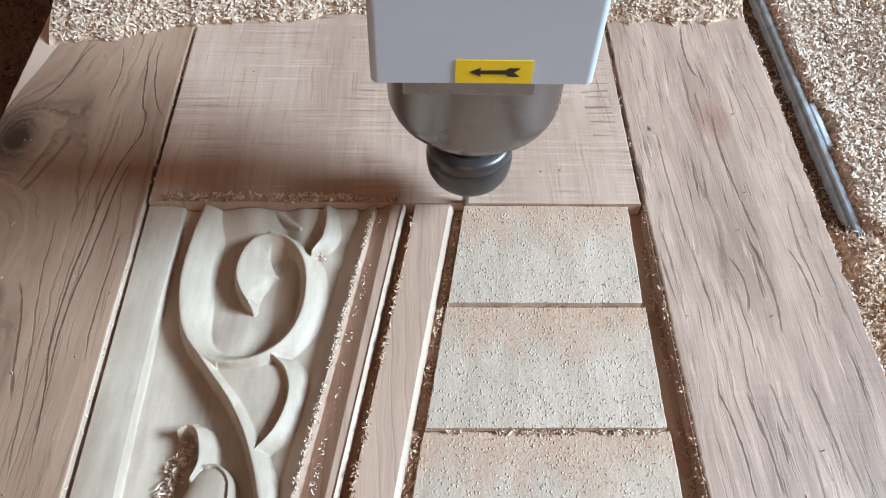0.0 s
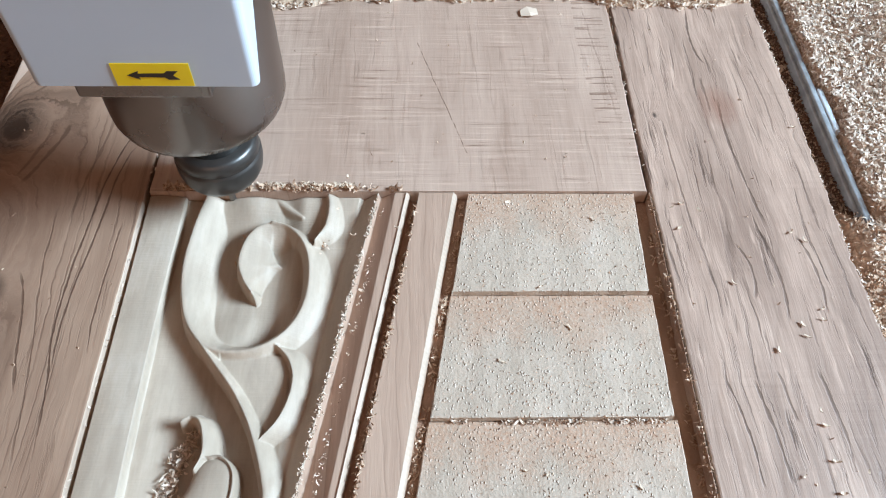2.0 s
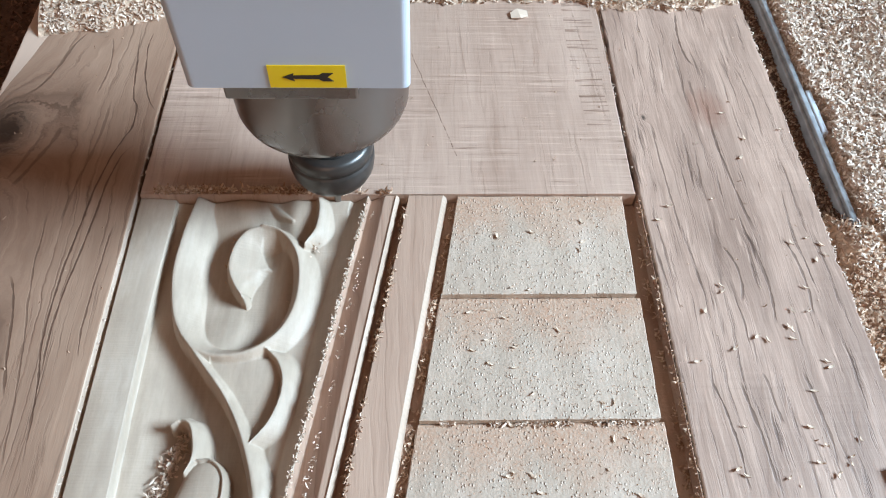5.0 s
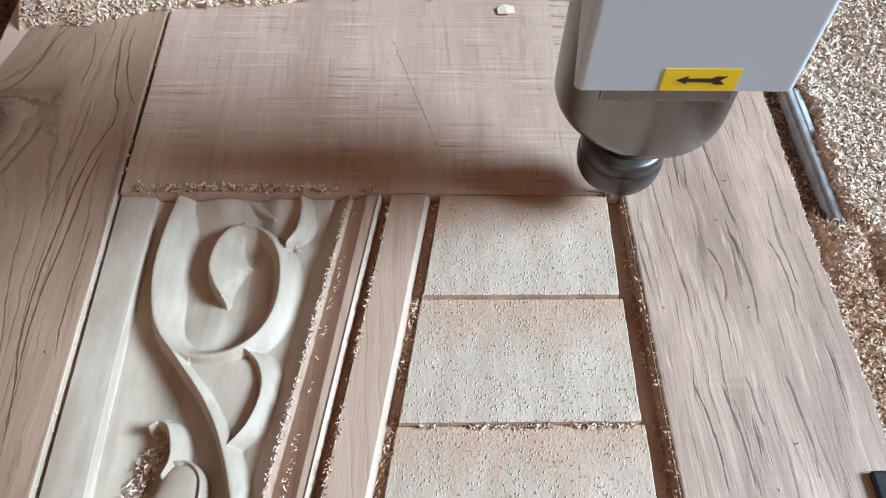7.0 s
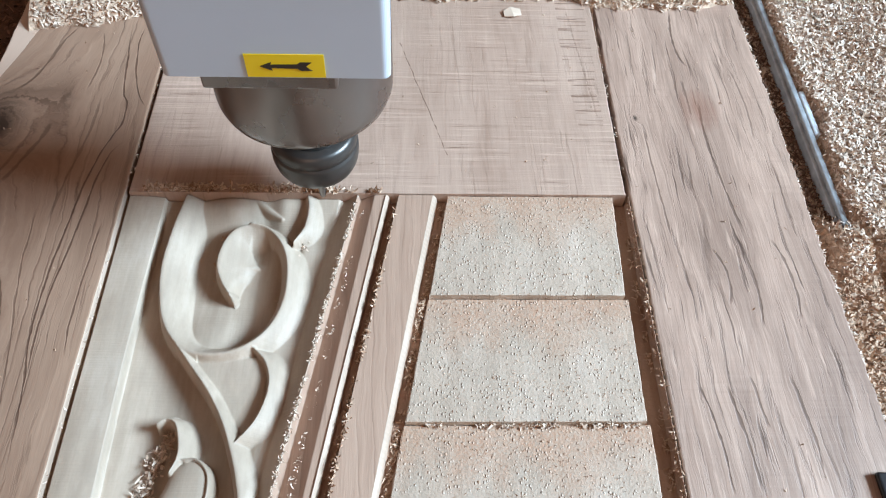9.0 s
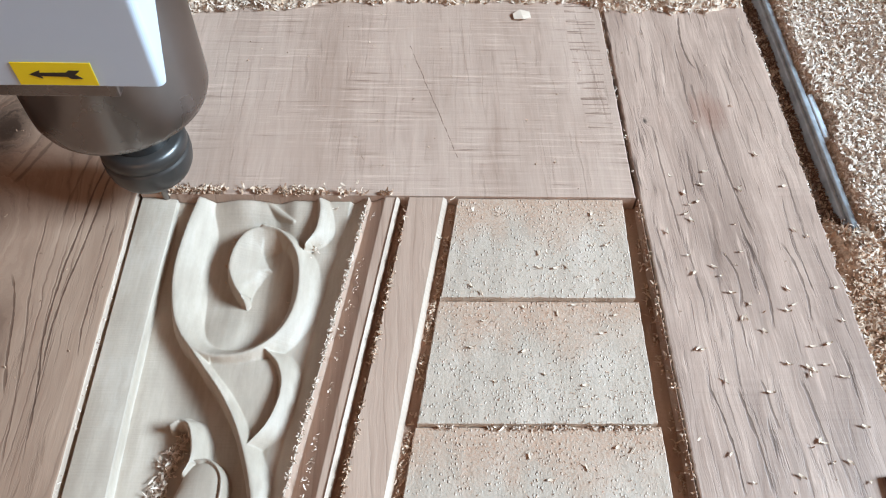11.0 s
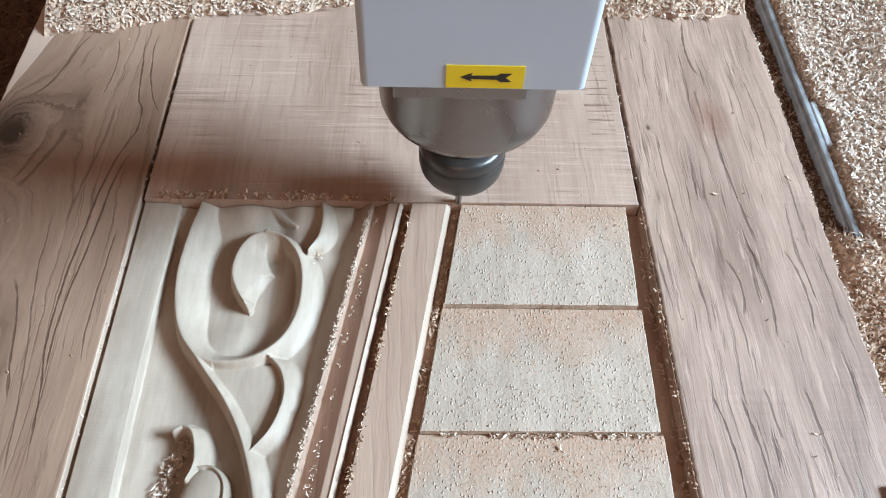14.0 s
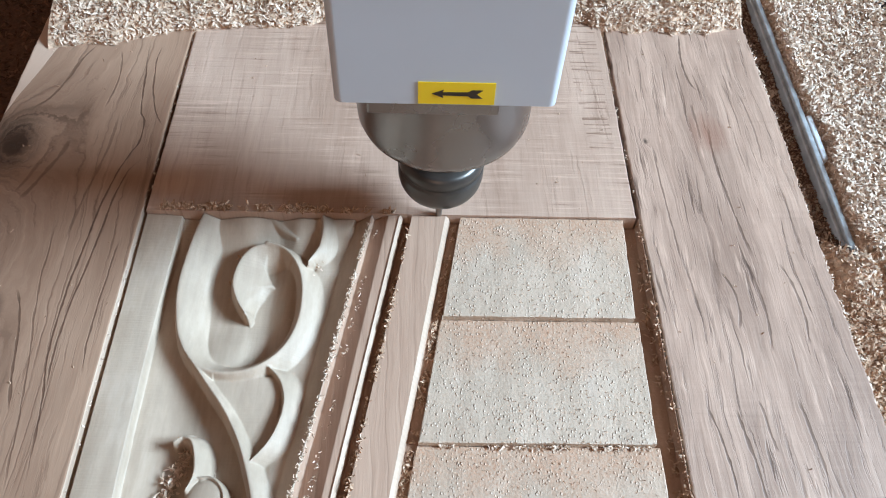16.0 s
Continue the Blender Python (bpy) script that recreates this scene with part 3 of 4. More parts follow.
LEAF = spline([(-0.0530, -0.0895, 0.0010, 0.002), (-0.0495, -0.0925, 0.0018, 0.009), (-0.0457, -0.0975, 0.0022, 0.0145), (-0.0432, -0.1058, 0.0024, 0.0150), (-0.0439, -0.1153, 0.0024, 0.0145), (-0.0476, -0.1258, 0.0024, 0.0135), (-0.0545, -0.1350, 0.0016, 0.006)], 80)
CURL = spline([(-0.0895, -0.1268, 0.0010, 0.0012), (-0.0854, -0.1246, 0.0014, 0.0030), (-0.0812, -0.1268, 0.0018, 0.0062), (-0.0786, -0.1340, 0.0020, 0.0075), (-0.0778, -0.1415, 0.0022, 0.0060), (-0.0800, -0.1480, 0.0020, 0.0030)], 60)
BULB_RIM = spline([(-0.0770, -0.1428, 0.0010), (-0.0704, -0.1422, 0.0016), (-0.0652, -0.1465, 0.0020), (-0.0632, -0.1528, 0.0022), (-0.0640, -0.1620, 0.0022), (-0.0700, -0.1760, 0.003)], 60)
BULB = spline([(-0.0714, -0.1512, 0.0094), (-0.0732, -0.162, 0.0112), (-0.0795, -0.178, 0.0112)], 30)
TOP_LEAF = spline([(-0.0365, 0.010, 0.0024, 0.013), (-0.0345, -0.002, 0.0024, 0.0135), (-0.0336, -0.0090, 0.0024, 0.0135), (-0.0347, -0.0206, 0.0022, 0.0115), (-0.0395, -0.0300, 0.0012, 0.003)], 40)
TOP_BUD = spline([(-0.0660, 0.003, 0.0040), (-0.0556, -0.0065, 0.0036), (-0.0475, -0.0125, 0.0022)], 30)


def relief(X, Y):
    """Depth of the routed ornament below the face of the board."""
    # the ground lies higher between the scroll and the moulding than beside the border
    right = step(X, -0.058, -0.046)
    z = FLOOR + (GROUND - FLOOR) * right + 0.0026 * step(-X, 0.085, 0.112) + 0.0035 * step(Y, -0.022, 0.0)
    z += 0.0004 * np.sin((X + 0.05) * 55) * np.sin((Y + 0.02) * 38)
    # the bowl of the scroll rises to its lower side
    z += 0.0045 * np.exp(-((X + 0.076) / 0.015) ** 2 - ((Y + 0.082) / 0.016) ** 2)
    z += 0.0060 * np.exp(-((X + 0.074) / 0.018) ** 2 - ((Y + 0.002) / 0.012) ** 2)

    def band(curve, top, power=0.7, edge=1.0):
        d, s, e = along(X, Y, curve)
        w = e[..., 0]
        q = np.clip(1 - (d / (w * edge)) ** 2, 0, None) ** power
        return FLOOR + (top - FLOOR) * q

    def crest(curve, top, power=1.25, ground=FLOOR, keep=1.0, plateau=0.0):
        """A sharp crest whose two sides fall away at their own reach."""
        d, sgn, e = along(X, Y, curve)
        reach = np.where(sgn > 0, e[..., 1], e[..., 0])
        q = np.clip(1 - d / reach, 0, 1) * keep
        wide = np.where(sgn > 0, np.clip(1 - (d / reach) ** plateau, 0, 1), q) if plateau else q ** power
        q = np.where(reach > 0.0045, wide, np.sqrt(q))
        round_off = 0.0004 * np.exp(-(d / 0.0009) ** 2)
        return ground + (top - ground) * q - round_off * (q > 0)

    z = np.maximum(z, crest(RING, -0.0010, plateau=1.3))
    z = np.maximum(z, crest(EYE, -0.0024, plateau=1.0))
    rib = along(X, Y, EYE_RIB)[0]
    z += 0.0007 * np.exp(-(rib / 0.0024) ** 2)
    # hollow leaf between stem and leaf rib, deepest along the stem
    inside = step(X, -0.082, -0.079) * (1 - step(X, -0.046, -0.043)) * step(-Y, 0.090, 0.094) * (1 - step(-Y, 0.132, 0.136))
    over = step(X - (-0.0785 + (-Y - 0.1002) * 0.70), 0.0, 0.004)
    z = np.maximum(z, FLOOR + inside * over * (0.0078 - 0.0020 * step(-Y, 0.100, 0.118)))
    z = np.maximum(z, crest(STEM, -0.0008, 1.0, plateau=1.5))
    z = np.maximum(z, crest(LEAF, -0.0016, 1.0, plateau=0.95))
    z = np.maximum(z, crest(CURL, -0.0012, 1.0, plateau=1.4))
    z = np.maximum(z, band(BULB, -0.0022, 0.14))
    z = np.maximum(z, band(BULB_RIM, -0.0022, 0.7))
    z = np.maximum(z, crest(TOP_LEAF, -0.0010, plateau=1.3))
    z = np.maximum(z, band(TOP_BUD, -0.0058, 0.6))
    # plain border along the left edge: gently convex, with a steep inner side
    edge = -0.1100 + 0.0008 * np.sin(Y * 22 + 0.6)
    b = -0.0030 - 0.0007 * ((X + 0.119) / 0.010) ** 2 - 0.07 * (X + 0.119)
    z = np.maximum(z, np.where(X < edge, b, FLOOR + (b - FLOOR) * (1 - step(X, edge, edge + 0.0014))))
    # moulding: a cove up to a torn crest, a hollow strip, a flat lip, then the first groove, the flat strip and the second groove
    foot, top, lip = line_x(Y, *FOOT), line_x(Y, *CREST), line_x(Y, *LIP)
    g1l, g1r = line_x(Y, *G1[0]), line_x(Y, *G1[1])
    g2l = line_x(Y, *G2[0])
    rise = np.clip((X - foot) / (top - foot), 0, 1)
    z = np.where(X > foot, np.maximum(z * (1 - step(rise, 0, 0.4)) + GROUND * step(rise, 0, 0.4), GROUND + (-0.0006 - GROUND) * rise ** 1.2), z)
    hollow = np.maximum(-0.0006 - 0.60 * (lip - X), -0.0078)
    z = np.where(X > top, np.maximum(hollow, -0.0006 - 5.0 * np.clip(X - top - 0.0003, 0, 1)), z)
    z = np.where(X > lip, -0.0006, z)
    z = np.where(X > g1l - 0.0003, 0.0, z)

    def groove(a, b, depth, slope):
        """A pale chamfer on the left, then a steep drop to a flat bottom."""
        u = X - a + 0.00007 * np.sin(Y * 430) + 0.00008 * np.sin(Y * 1190 + 1) + 0.00008 * np.sin(Y * 2330 + X * 300)
        q = np.where(u < slope, -1.25 * u, -1.25 * slope - (depth - 1.25 * slope) * np.clip((u - slope) / 0.0008, 0, 1))
        return np.where((u > 0) & (X < b), q, 0.0)

    z = np.where((X > g1l) & (X < g1r), groove(g1l, g1r, 0.0080, 0.0014), z)
    z = np.where(X > g2l, groove(g2l, 1.0, np.where(X < 0.08, 0.0068, 0.0090), 0.0018), z)
    return np.where(X > 0.1352, 0.0, z)


def carved_board():
    board = new("wooden_board")
    tagged(board, "pale wooden panel half carved with a scroll and stepped louvres", "wooden board", "boards on the router bed")
    blank = part("blank_end", rough_board(SEAM_L + 0.0008, SEAM_R, 0.0, BACK, 6, 120, 0.0002, 0.0003, 5), WOOD_MID, board, "rough-sawn uncut end with cross saw marks")
    # routed relief as a fine sheet with sides down to the bed
    x0, x1, y0, y1 = SEAM_L + 0.0008, SEAM_R + 0.001, FRONT, -0.0006
    ny = 400
    ys = np.linspace(y0, y1, ny)
    cols = []
    for y in ys:
        foot, a, b, c = line_x(y, *FOOT), line_x(y, *G1[0]), line_x(y, *G1[1]), line_x(y, *G2[0])
        knots = ((x0, 40), (-0.1125, 24), (-0.1060, 180), (foot, 70), (a - 0.0002, 3), (a + 0.0001, 24), (b - 0.0002, 3), (b + 0.0002, 24), (c - 0.0002, 3), (c + 0.0001, 16), (c + 0.0040, 36), (0.1350, 3), (0.1354, 1), (x1, 0))
        cols.append(np.concatenate([np.linspace(p[0], q[0], p[1], endpoint=False) for p, q in zip(knots, knots[1:])] + [[x1]]))
    X = np.array(cols)
    nx = X.shape[1]
    Y = np.repeat(ys[:, None], nx, 1)
    Z = relief(X, Y)
    Z[-1] = np.minimum(Z[-1], -0.0003)
    verts = np.stack([X, Y, Z], -1).reshape(-1, 3)
    i = np.arange(nx * ny).reshape(ny, nx)
    faces = np.stack([i[:-1, :-1], i[:-1, 1:], i[1:, 1:], i[1:, :-1]], -1).reshape(-1, 4).tolist()
    rim = [*i[0, :], *i[1:, -1], *i[-1, -2::-1], *i[-2:0:-1, 0]]
    low = len(verts)
    verts = np.vstack([verts, [(*verts[k][:2], -THICK) for k in rim]])
    n = len(rim)
    faces += [(rim[k], low + k, low + (k + 1) % n, rim[(k + 1) % n]) for k in range(n)]
    faces.append(tuple(range(low, low + n)))
    ob = mesh_object("carved_relief", verts, faces, CUT, True)
    ob.data.materials.append(WOOD_STRIP)
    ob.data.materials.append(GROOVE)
    ob.data.materials.append(LIT_EDGE)
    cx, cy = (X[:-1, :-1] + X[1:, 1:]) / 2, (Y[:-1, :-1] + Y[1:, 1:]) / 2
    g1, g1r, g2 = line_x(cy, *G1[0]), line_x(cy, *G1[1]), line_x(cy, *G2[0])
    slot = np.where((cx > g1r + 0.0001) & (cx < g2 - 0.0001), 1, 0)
    # groove bottoms take the red copy that holds their shade
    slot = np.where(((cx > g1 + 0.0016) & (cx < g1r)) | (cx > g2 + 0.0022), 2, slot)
    # chamfers facing the window get the lit copy of the wood
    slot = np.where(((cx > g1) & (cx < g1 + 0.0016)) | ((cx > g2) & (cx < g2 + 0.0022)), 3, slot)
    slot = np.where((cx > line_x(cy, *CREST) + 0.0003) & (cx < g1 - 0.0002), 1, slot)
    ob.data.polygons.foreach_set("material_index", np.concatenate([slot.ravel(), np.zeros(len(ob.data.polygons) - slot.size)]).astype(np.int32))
    ob.parent = board
    tagged(ob, "freshly routed scroll ornament with grooves")
    return board


board = carved_board()


LOUVRES = ((-0.0004, -0.0621), (-0.0622, -0.1268), (-0.1269, -0.1910), (-0.1911, -0.2395))


def louvre_z(y):
    """Height of the louvres' sloping faces: each is sunk at its far edge, the first one least."""
    for y_top, y_low in LOUVRES:
        if y >= y_low:
            break
    sunk = 0.0014 if y_top > -0.01 else 0.0046
    t = min(1.0, max(0.0, (y - y_top) / (y_low - y_top)))
    return -sunk + (sunk - 0.0006) * t ** 0.8


def louvre(y_top, y_low, board):
    """One sloping louvre: deep at its far edge, proud at its near edge, narrower where it stands proud."""
    ny = 20
    bm = bmesh.new()
    grid = []
    wear = np.random.default_rng(int(-y_low * 1e4))
    cells = [0.0, 0.004] + [0.03 + 0.94 * k / 22 for k in range(23)] + [0.996, 1.0]
    nx = len(cells)
    steps = [0.0, 0.008] + [0.05 + 0.9 * k / (ny - 5) for k in range(ny - 4)] + [0.988, 1.0]
    for j, t in enumerate(steps):
        y = y_top + (y_low - y_top) * t
        l = line_x(y, *G2[1]) + 0.0002 + 0.0008 * t
        r = 0.1272 - 0.0024 * t
        z = louvre_z(min(y, y_top - 1e-6) if t < 0.5 else max(y, y_low + 1e-6))
        row = []
        for i, u in enumerate(cells):
            e = i in (0, nx - 1) or j in (0, ny - 1)
            jag = wear.normal(0, 0.00010) if e else 0.0
            row.append(bm.verts.new((l + (r - l) * u + jag * (i in (0, nx - 1)), y - y_top + jag * (j in (0, ny - 1)), z + (-0.0003 if e else wear.normal(0, 0.00005)))))
        grid.append(row)
    base = [[bm.verts.new((v.co.x, v.co.y, -0.0125)) for v in row] for row in grid]
    for j in range(ny - 1):
        for i in range(nx - 1):
            bm.faces.new((grid[j][i], grid[j + 1][i], grid[j + 1][i + 1], grid[j][i + 1]))
        for i in (0, nx - 1):
            bm.faces.new((grid[j][i], base[j][i], base[j + 1][i], grid[j + 1][i]))
    for j in (0, ny - 1):
        for i in range(nx - 1):
            bm.faces.new((grid[j][i], grid[j][i + 1], base[j][i + 1], base[j][i]))
    part("louvre", bm, CUT_ROUGH, board, "rough routed louvre strewn with fibres").location = (0, y_top, 0)


for a, b in LOUVRES:
    louvre(a, b, board)


# ---- router spindle ----
def spindle():
    """The origin is the cutter's tip where it touches the face of the board."""
    s = new("router_spindle")
    tagged(s, "grey-covered router spindle with a black collet nut", "router spindle")
    part("cutter", turned([(0.0010, -0.0015), (0.0016, 0.0), (0.0018, 0.004), (0.0018, 0.016), (0.0022, 0.03)], 24), CARBIDE, s, "slim tapered steel cutter", True)
    nut = part("collet_nut", turned([(0.004, 0.0250), (0.0130, 0.0245), (0.0160, 0.0250), (0.0188, 0.0275), (0.0204, 0.0310), (0.0211, 0.0350), (0.0212, 0.0400), (0.0209, 0.0412), (0.0204, 0.0417), (0.0203, 0.0423), (0.0207, 0.0428), (0.0207, 0.0462), (0.0200, 0.0485), (0.0185, 0.0500), (0.012, 0.0500)], 72), BLACKENED, s, "blackened steel collet nut", True)
    part("neck", turned([(0.0150, 0.0500), (0.0150, 0.066), (0.02, 0.068), (0.02, 0.077)], 48), BRIGHT_STEEL, s, "bright steel spindle nose", True)
    part("spindle_body", turned([(0.012, 0.0752), (0.0350, 0.0752), (0.0376, 0.0765), (0.0388, 0.0800), (0.0390, 0.0840), (0.0390, 0.32)], 96), STEEL, s, "turned steel spindle body", True)
    part("clamp_block", block(-0.031, 0.020, -0.0400, 0.03, 0.1125, 0.30, 0.001), STEEL, s, "steel clamp block behind the cover")
    # folded sheet cover: a front panel with side flanges whose lower corners are cut back
    yf, zb, zt, xl, xr = -0.0450, 0.1232, 0.40, -0.0424, 0.0402
    r = 0.003
    bm = bmesh.new()
    outline = []
    depth_low, depth_up = 0.0032, 0.045
    def section(z):
        d = depth_low + (depth_up - depth_low) * min(1.0, max(0.0, (z - zb) / 0.075))
        pts = [(xl, yf + d)]
        pts += [(xl + r - r * math.cos(a), yf + r - r * math.sin(a)) for a in np.linspace(0, math.pi / 2, 8)]
        pts += [(xr - r + r * math.sin(a), yf + r - r * math.cos(a)) for a in np.linspace(0, math.pi / 2, 8)]
        pts += [(xr, yf + d)]
        return pts
    th = 0.0012
    levels = [zb, zb + 0.025, zb + 0.05, zb + 0.075, zb + 0.12, zt]
    outer, inner = [], []
    for z in levels:
        pts = section(z)
        outer.append([bm.verts.new((x, y, z)) for x, y in pts])
        inner.append([bm.verts.new((x + (th if x < (xl + xr) / 2 else -th), max(y, yf + th), z)) for x, y in pts])
    n = len(outer[0])
    for k in range(len(levels) - 1):
        for i in range(n - 1):
            bm.faces.new((outer[k][i], outer[k][i + 1], outer[k + 1][i + 1], outer[k + 1][i]))
            bm.faces.new((inner[k][i], inner[k + 1][i], inner[k + 1][i + 1], inner[k][i + 1]))
        for i in (0, n - 1):
            bm.faces.new((outer[k][i], outer[k + 1][i], inner[k + 1][i], inner[k][i]))
    for k in (0, -1):
        for i in range(n - 1):
            bm.faces.new((outer[k][i], inner[k][i], inner[k][i + 1], outer[k][i + 1]))
    cover = part("cover", bm, GREY_PAINT, s, "grey enamelled sheet-metal cover")
    lab = part("warning_label", block(-0.0113, 0.0168, yf - 0.0004, yf - 0.0001, 0.1238, 0.1343), YELLOW, cover, "yellow label with a black arrow")
    cx, cz = 0.0030, 0.1290
    a = 0.0092
    arrow = [(-a, 0), (-a + 0.0042, 0.0019), (-a + 0.0038, 0.0007), (a - 0.0052, 0.0009), (a - 0.0040, 0.0019), (a, 0.0019), (a - 0.0022, 0), (a, -0.0019), (a - 0.0040, -0.0019), (a - 0.0052, -0.0009), (-a + 0.0038, -0.0007), (-a + 0.0042, -0.0019)]
    part("arrow_mark", extruded([(cx + x, cz + z) for x, z in arrow], yf - 0.0007, yf - 0.0004), INK, cover, "black arrow pointing sideways")
    return s


SPINDLE = spindle()


# ---- rail, bar and clamp beside the boards ----
def rail():
    r = new("aluminium_rail")
    tagged(r, "dusty grey aluminium rail half buried in shavings", "metal rail")
    part("web", block(0.2632, 0.2690, -0.012, 0.6, -0.052, -0.0295, 0.001), ALUMINIUM, r)
    part("lip", block(0.2652, 0.2690, -0.012, 0.6, -0.0295, -0.0265, 0.0008), ALUMINIUM, r)
    # bright reflection of the bare rail side, put into a pale colour
    part("reflection_patch", block(0.2692, 0.2728, 0.070, 0.108, -0.034, -0.0258, 0.0008), plain("painted_reflection", (0.62, 0.68, 0.74), 0.4, 0, 0.05, 90), r, "bare patch of metal with its bright reflection painted on")



rail()
bar = part("gantry_beam", block(0.3445, 0.40, 0.08, 0.9, -0.05, -0.012, 0.003), BLACK_PLASTIC)
tagged(bar, "black side beam of the router", "machine beam")
clamp = part("hold_down_clamp", block(0.2170, 0.29, -0.23, -0.1510, 0.0003, 0.0036, 0.0012, 3), BLACK_PLASTIC)
tagged(clamp, "black hold-down clamp on the pink board", "clamp")


# ---- shavings ----
def shavings(name, places, size, mat, seed, label, curl=1.0, flat=0.5, parent=None):
    """Many small curled shavings at the given places, in one mesh."""
    rng = np.random.default_rng(seed)
    n = len(places)
    k = 4
    L = size * rng.uniform(0.5, 1.5, n)
    W = size * rng.uniform(0.17, 0.38, n)
    bend = rng.uniform(0.4, 2.6, n) * curl
    t = np.linspace(-0.5, 0.5, k)
    ang = t[None] * bend[:, None]
    R = L / bend
    px = R[:, None] * np.sin(ang)
    pz = R[:, None] * (1 - np.cos(ang))
    tw = rng.normal(0, 0.5, n)[:, None] * t[None]
    verts = np.empty((n, k, 2, 3))
    taper = 1 - 0.5 * np.abs(t * 2) ** 2
    for j, sgn in enumerate((-1, 1)):
        verts[:, :, j, 0] = px
        verts[:, :, j, 1] = sgn * W[:, None] * taper[None] / 2 * np.cos(tw)
        verts[:, :, j, 2] = pz + sgn * W[:, None] * np.sin(tw) / 2
    yaw = rng.uniform(0, 2 * math.pi, n)
    tilt = rng.normal(0, flat, n)
    roll = rng.normal(0, flat * 1.6, n) + np.where(rng.random(n) < 0.5, math.pi, 0)
    cy, sy, ct, st, cr, sr = np.cos(yaw), np.sin(yaw), np.cos(tilt), np.sin(tilt), np.cos(roll), np.sin(roll)
    v = verts.reshape(n, -1, 3)
    y1 = v[..., 1] * cr[:, None] - v[..., 2] * sr[:, None]
    z1 = v[..., 1] * sr[:, None] + v[..., 2] * cr[:, None]
    x2 = v[..., 0] * ct[:, None] + z1 * st[:, None]
    z2 = -v[..., 0] * st[:, None] + z1 * ct[:, None]
    x3 = x2 * cy[:, None] - y1 * sy[:, None]
    y3 = x2 * sy[:, None] + y1 * cy[:, None]
    z2 = z2 - z2.min(1, keepdims=True) * 0.6
    out = np.stack([x3, y3, z2], -1) + places[:, None, :]
    f = []
    for i in range(k - 1):
        f.append((2 * i, 2 * i + 1, 2 * i + 3, 2 * i + 2))
    faces = (np.arange(n)[:, None, None] * 2 * k + np.array(f)[None]).reshape(-1, 4)
    me = bpy.data.meshes.new(name)
    me.vertices.add(n * 2 * k)
    me.vertices.foreach_set("co", out.reshape(-1).astype(np.float32))
    me.loops.add(faces.size)
    me.loops.foreach_set("vertex_index", faces.reshape(-1).astype(np.int32))
    me.polygons.add(len(faces))
    me.polygons.foreach_set("loop_start", np.arange(0, faces.size, 4, dtype=np.int32))
    me.materials.append(mat)
    me.update(calc_edges=True)
    ob = new(name, me)
    return tagged(ob, label, "wood shavings", kind="stuff")


def lumps(x, y, seed):
    """Gentle unevenness of a heap."""
    return 0.5 * np.sin(x * 61 + seed) * np.sin(y * 47 + 2 * seed) + 0.3 * np.sin(x * 140 + 3 * seed + y * 90) + 0.2 * np.sin(y * 210 + x * 33)


def heap(name, x0, x1, y0, y1, height, mat, label, n=90):
    xs, ys = np.linspace(x0, x1, n), np.linspace(y0, y1, n)
    X, Y = np.meshgrid(xs, ys)
    Z = height(X, Y)
    i = np.arange(n * n).reshape(n, n)
    faces = np.stack([i[:-1, :-1], i[:-1, 1:], i[1:, 1:], i[1:, :-1]], -1).reshape(-1, 4)
    ob = mesh_object(name, np.stack([X, Y, Z], -1).reshape(-1, 3), faces.tolist(), mat, True)
    return tagged(ob, label, "sawdust heap", kind="stuff")


def back_edge(x):
    return np.interp(x, (-0.26, -0.22, -0.177, -0.124, -0.081, -0.023, 0.059, 0.112, 0.14, 0.184, 0.231, 0.26), (0.118, 0.1228, 0.1317, 0.147, 0.150, 0.160, 0.160, 0.163, 0.155, 0.153, 0.160, 0.17)) + 0.0012 * np.sin(x * 117) + 0.0009 * np.sin(x * 263 + 1) + 0.0006 * np.sin(x * 611)


def back_height(x, y):
    d = y - back_edge(x)
    return np.where(d > 0, 0.016 * (1 - np.exp(-np.clip(d, 0, 1) / 0.018)) + 0.05 * np.clip(d, 0, 0.3) + 0.0009 * lumps(x, y, 1.0) * np.clip(d / 0.01, 0, 1), -0.004)


def right_height(x, y):
    shore = 0.266 + 0.55 * np.clip(0.0 - y, 0, 0.10) + 0.006 * np.exp(-((y - 0.088) / 0.018) ** 2)
    h = -0.037 + 0.014 * step(x, shore, shore + 0.009 + 0.3 * np.clip(-y, 0, 0.1)) + 0.016 * step(x, 0.27, 0.40)
    h = np.maximum(h, -0.038 + 0.015 * np.exp(-((x - 0.267) / 0.012) ** 4 - ((y + 0.012) / 0.020) ** 2))
    return h + 0.0012 * lumps(x, y, 2.0)


heap("sawdust_heap", -0.215, 0.229, 0.10, 0.42, back_height, SAWDUST, "heap of pale wood shavings across the boards")
heap("sawdust_heap", 0.2325, 0.60, -0.30, 0.60, right_height, SAWDUST, "deep drift of pale wood shavings beside the boards")
rng = np.random.default_rng(7)


def scatter(n, x0, x1, y0, y1, height, lift=0.0):
    x, y = rng.uniform(x0, x1, n), rng.uniform(y0, y1, n)
    return np.stack([x, y, height(x, y) + rng.uniform(0, 1, n) * lift], -1)


p = scatter(38000, -0.213, 0.228, 0.115, 0.30, back_height, 0.0015)
p = p[p[:, 1] > back_edge(p[:, 0]) - 0.001]
shavings("wood_shavings", p, 0.0042, CHIPS, 11, "pale curled wood shavings heaped on the boards", 1.1, 0.42)
p = scatter(46000, 0.233, 0.42, -0.17, 0.28, right_height, 0.0015)
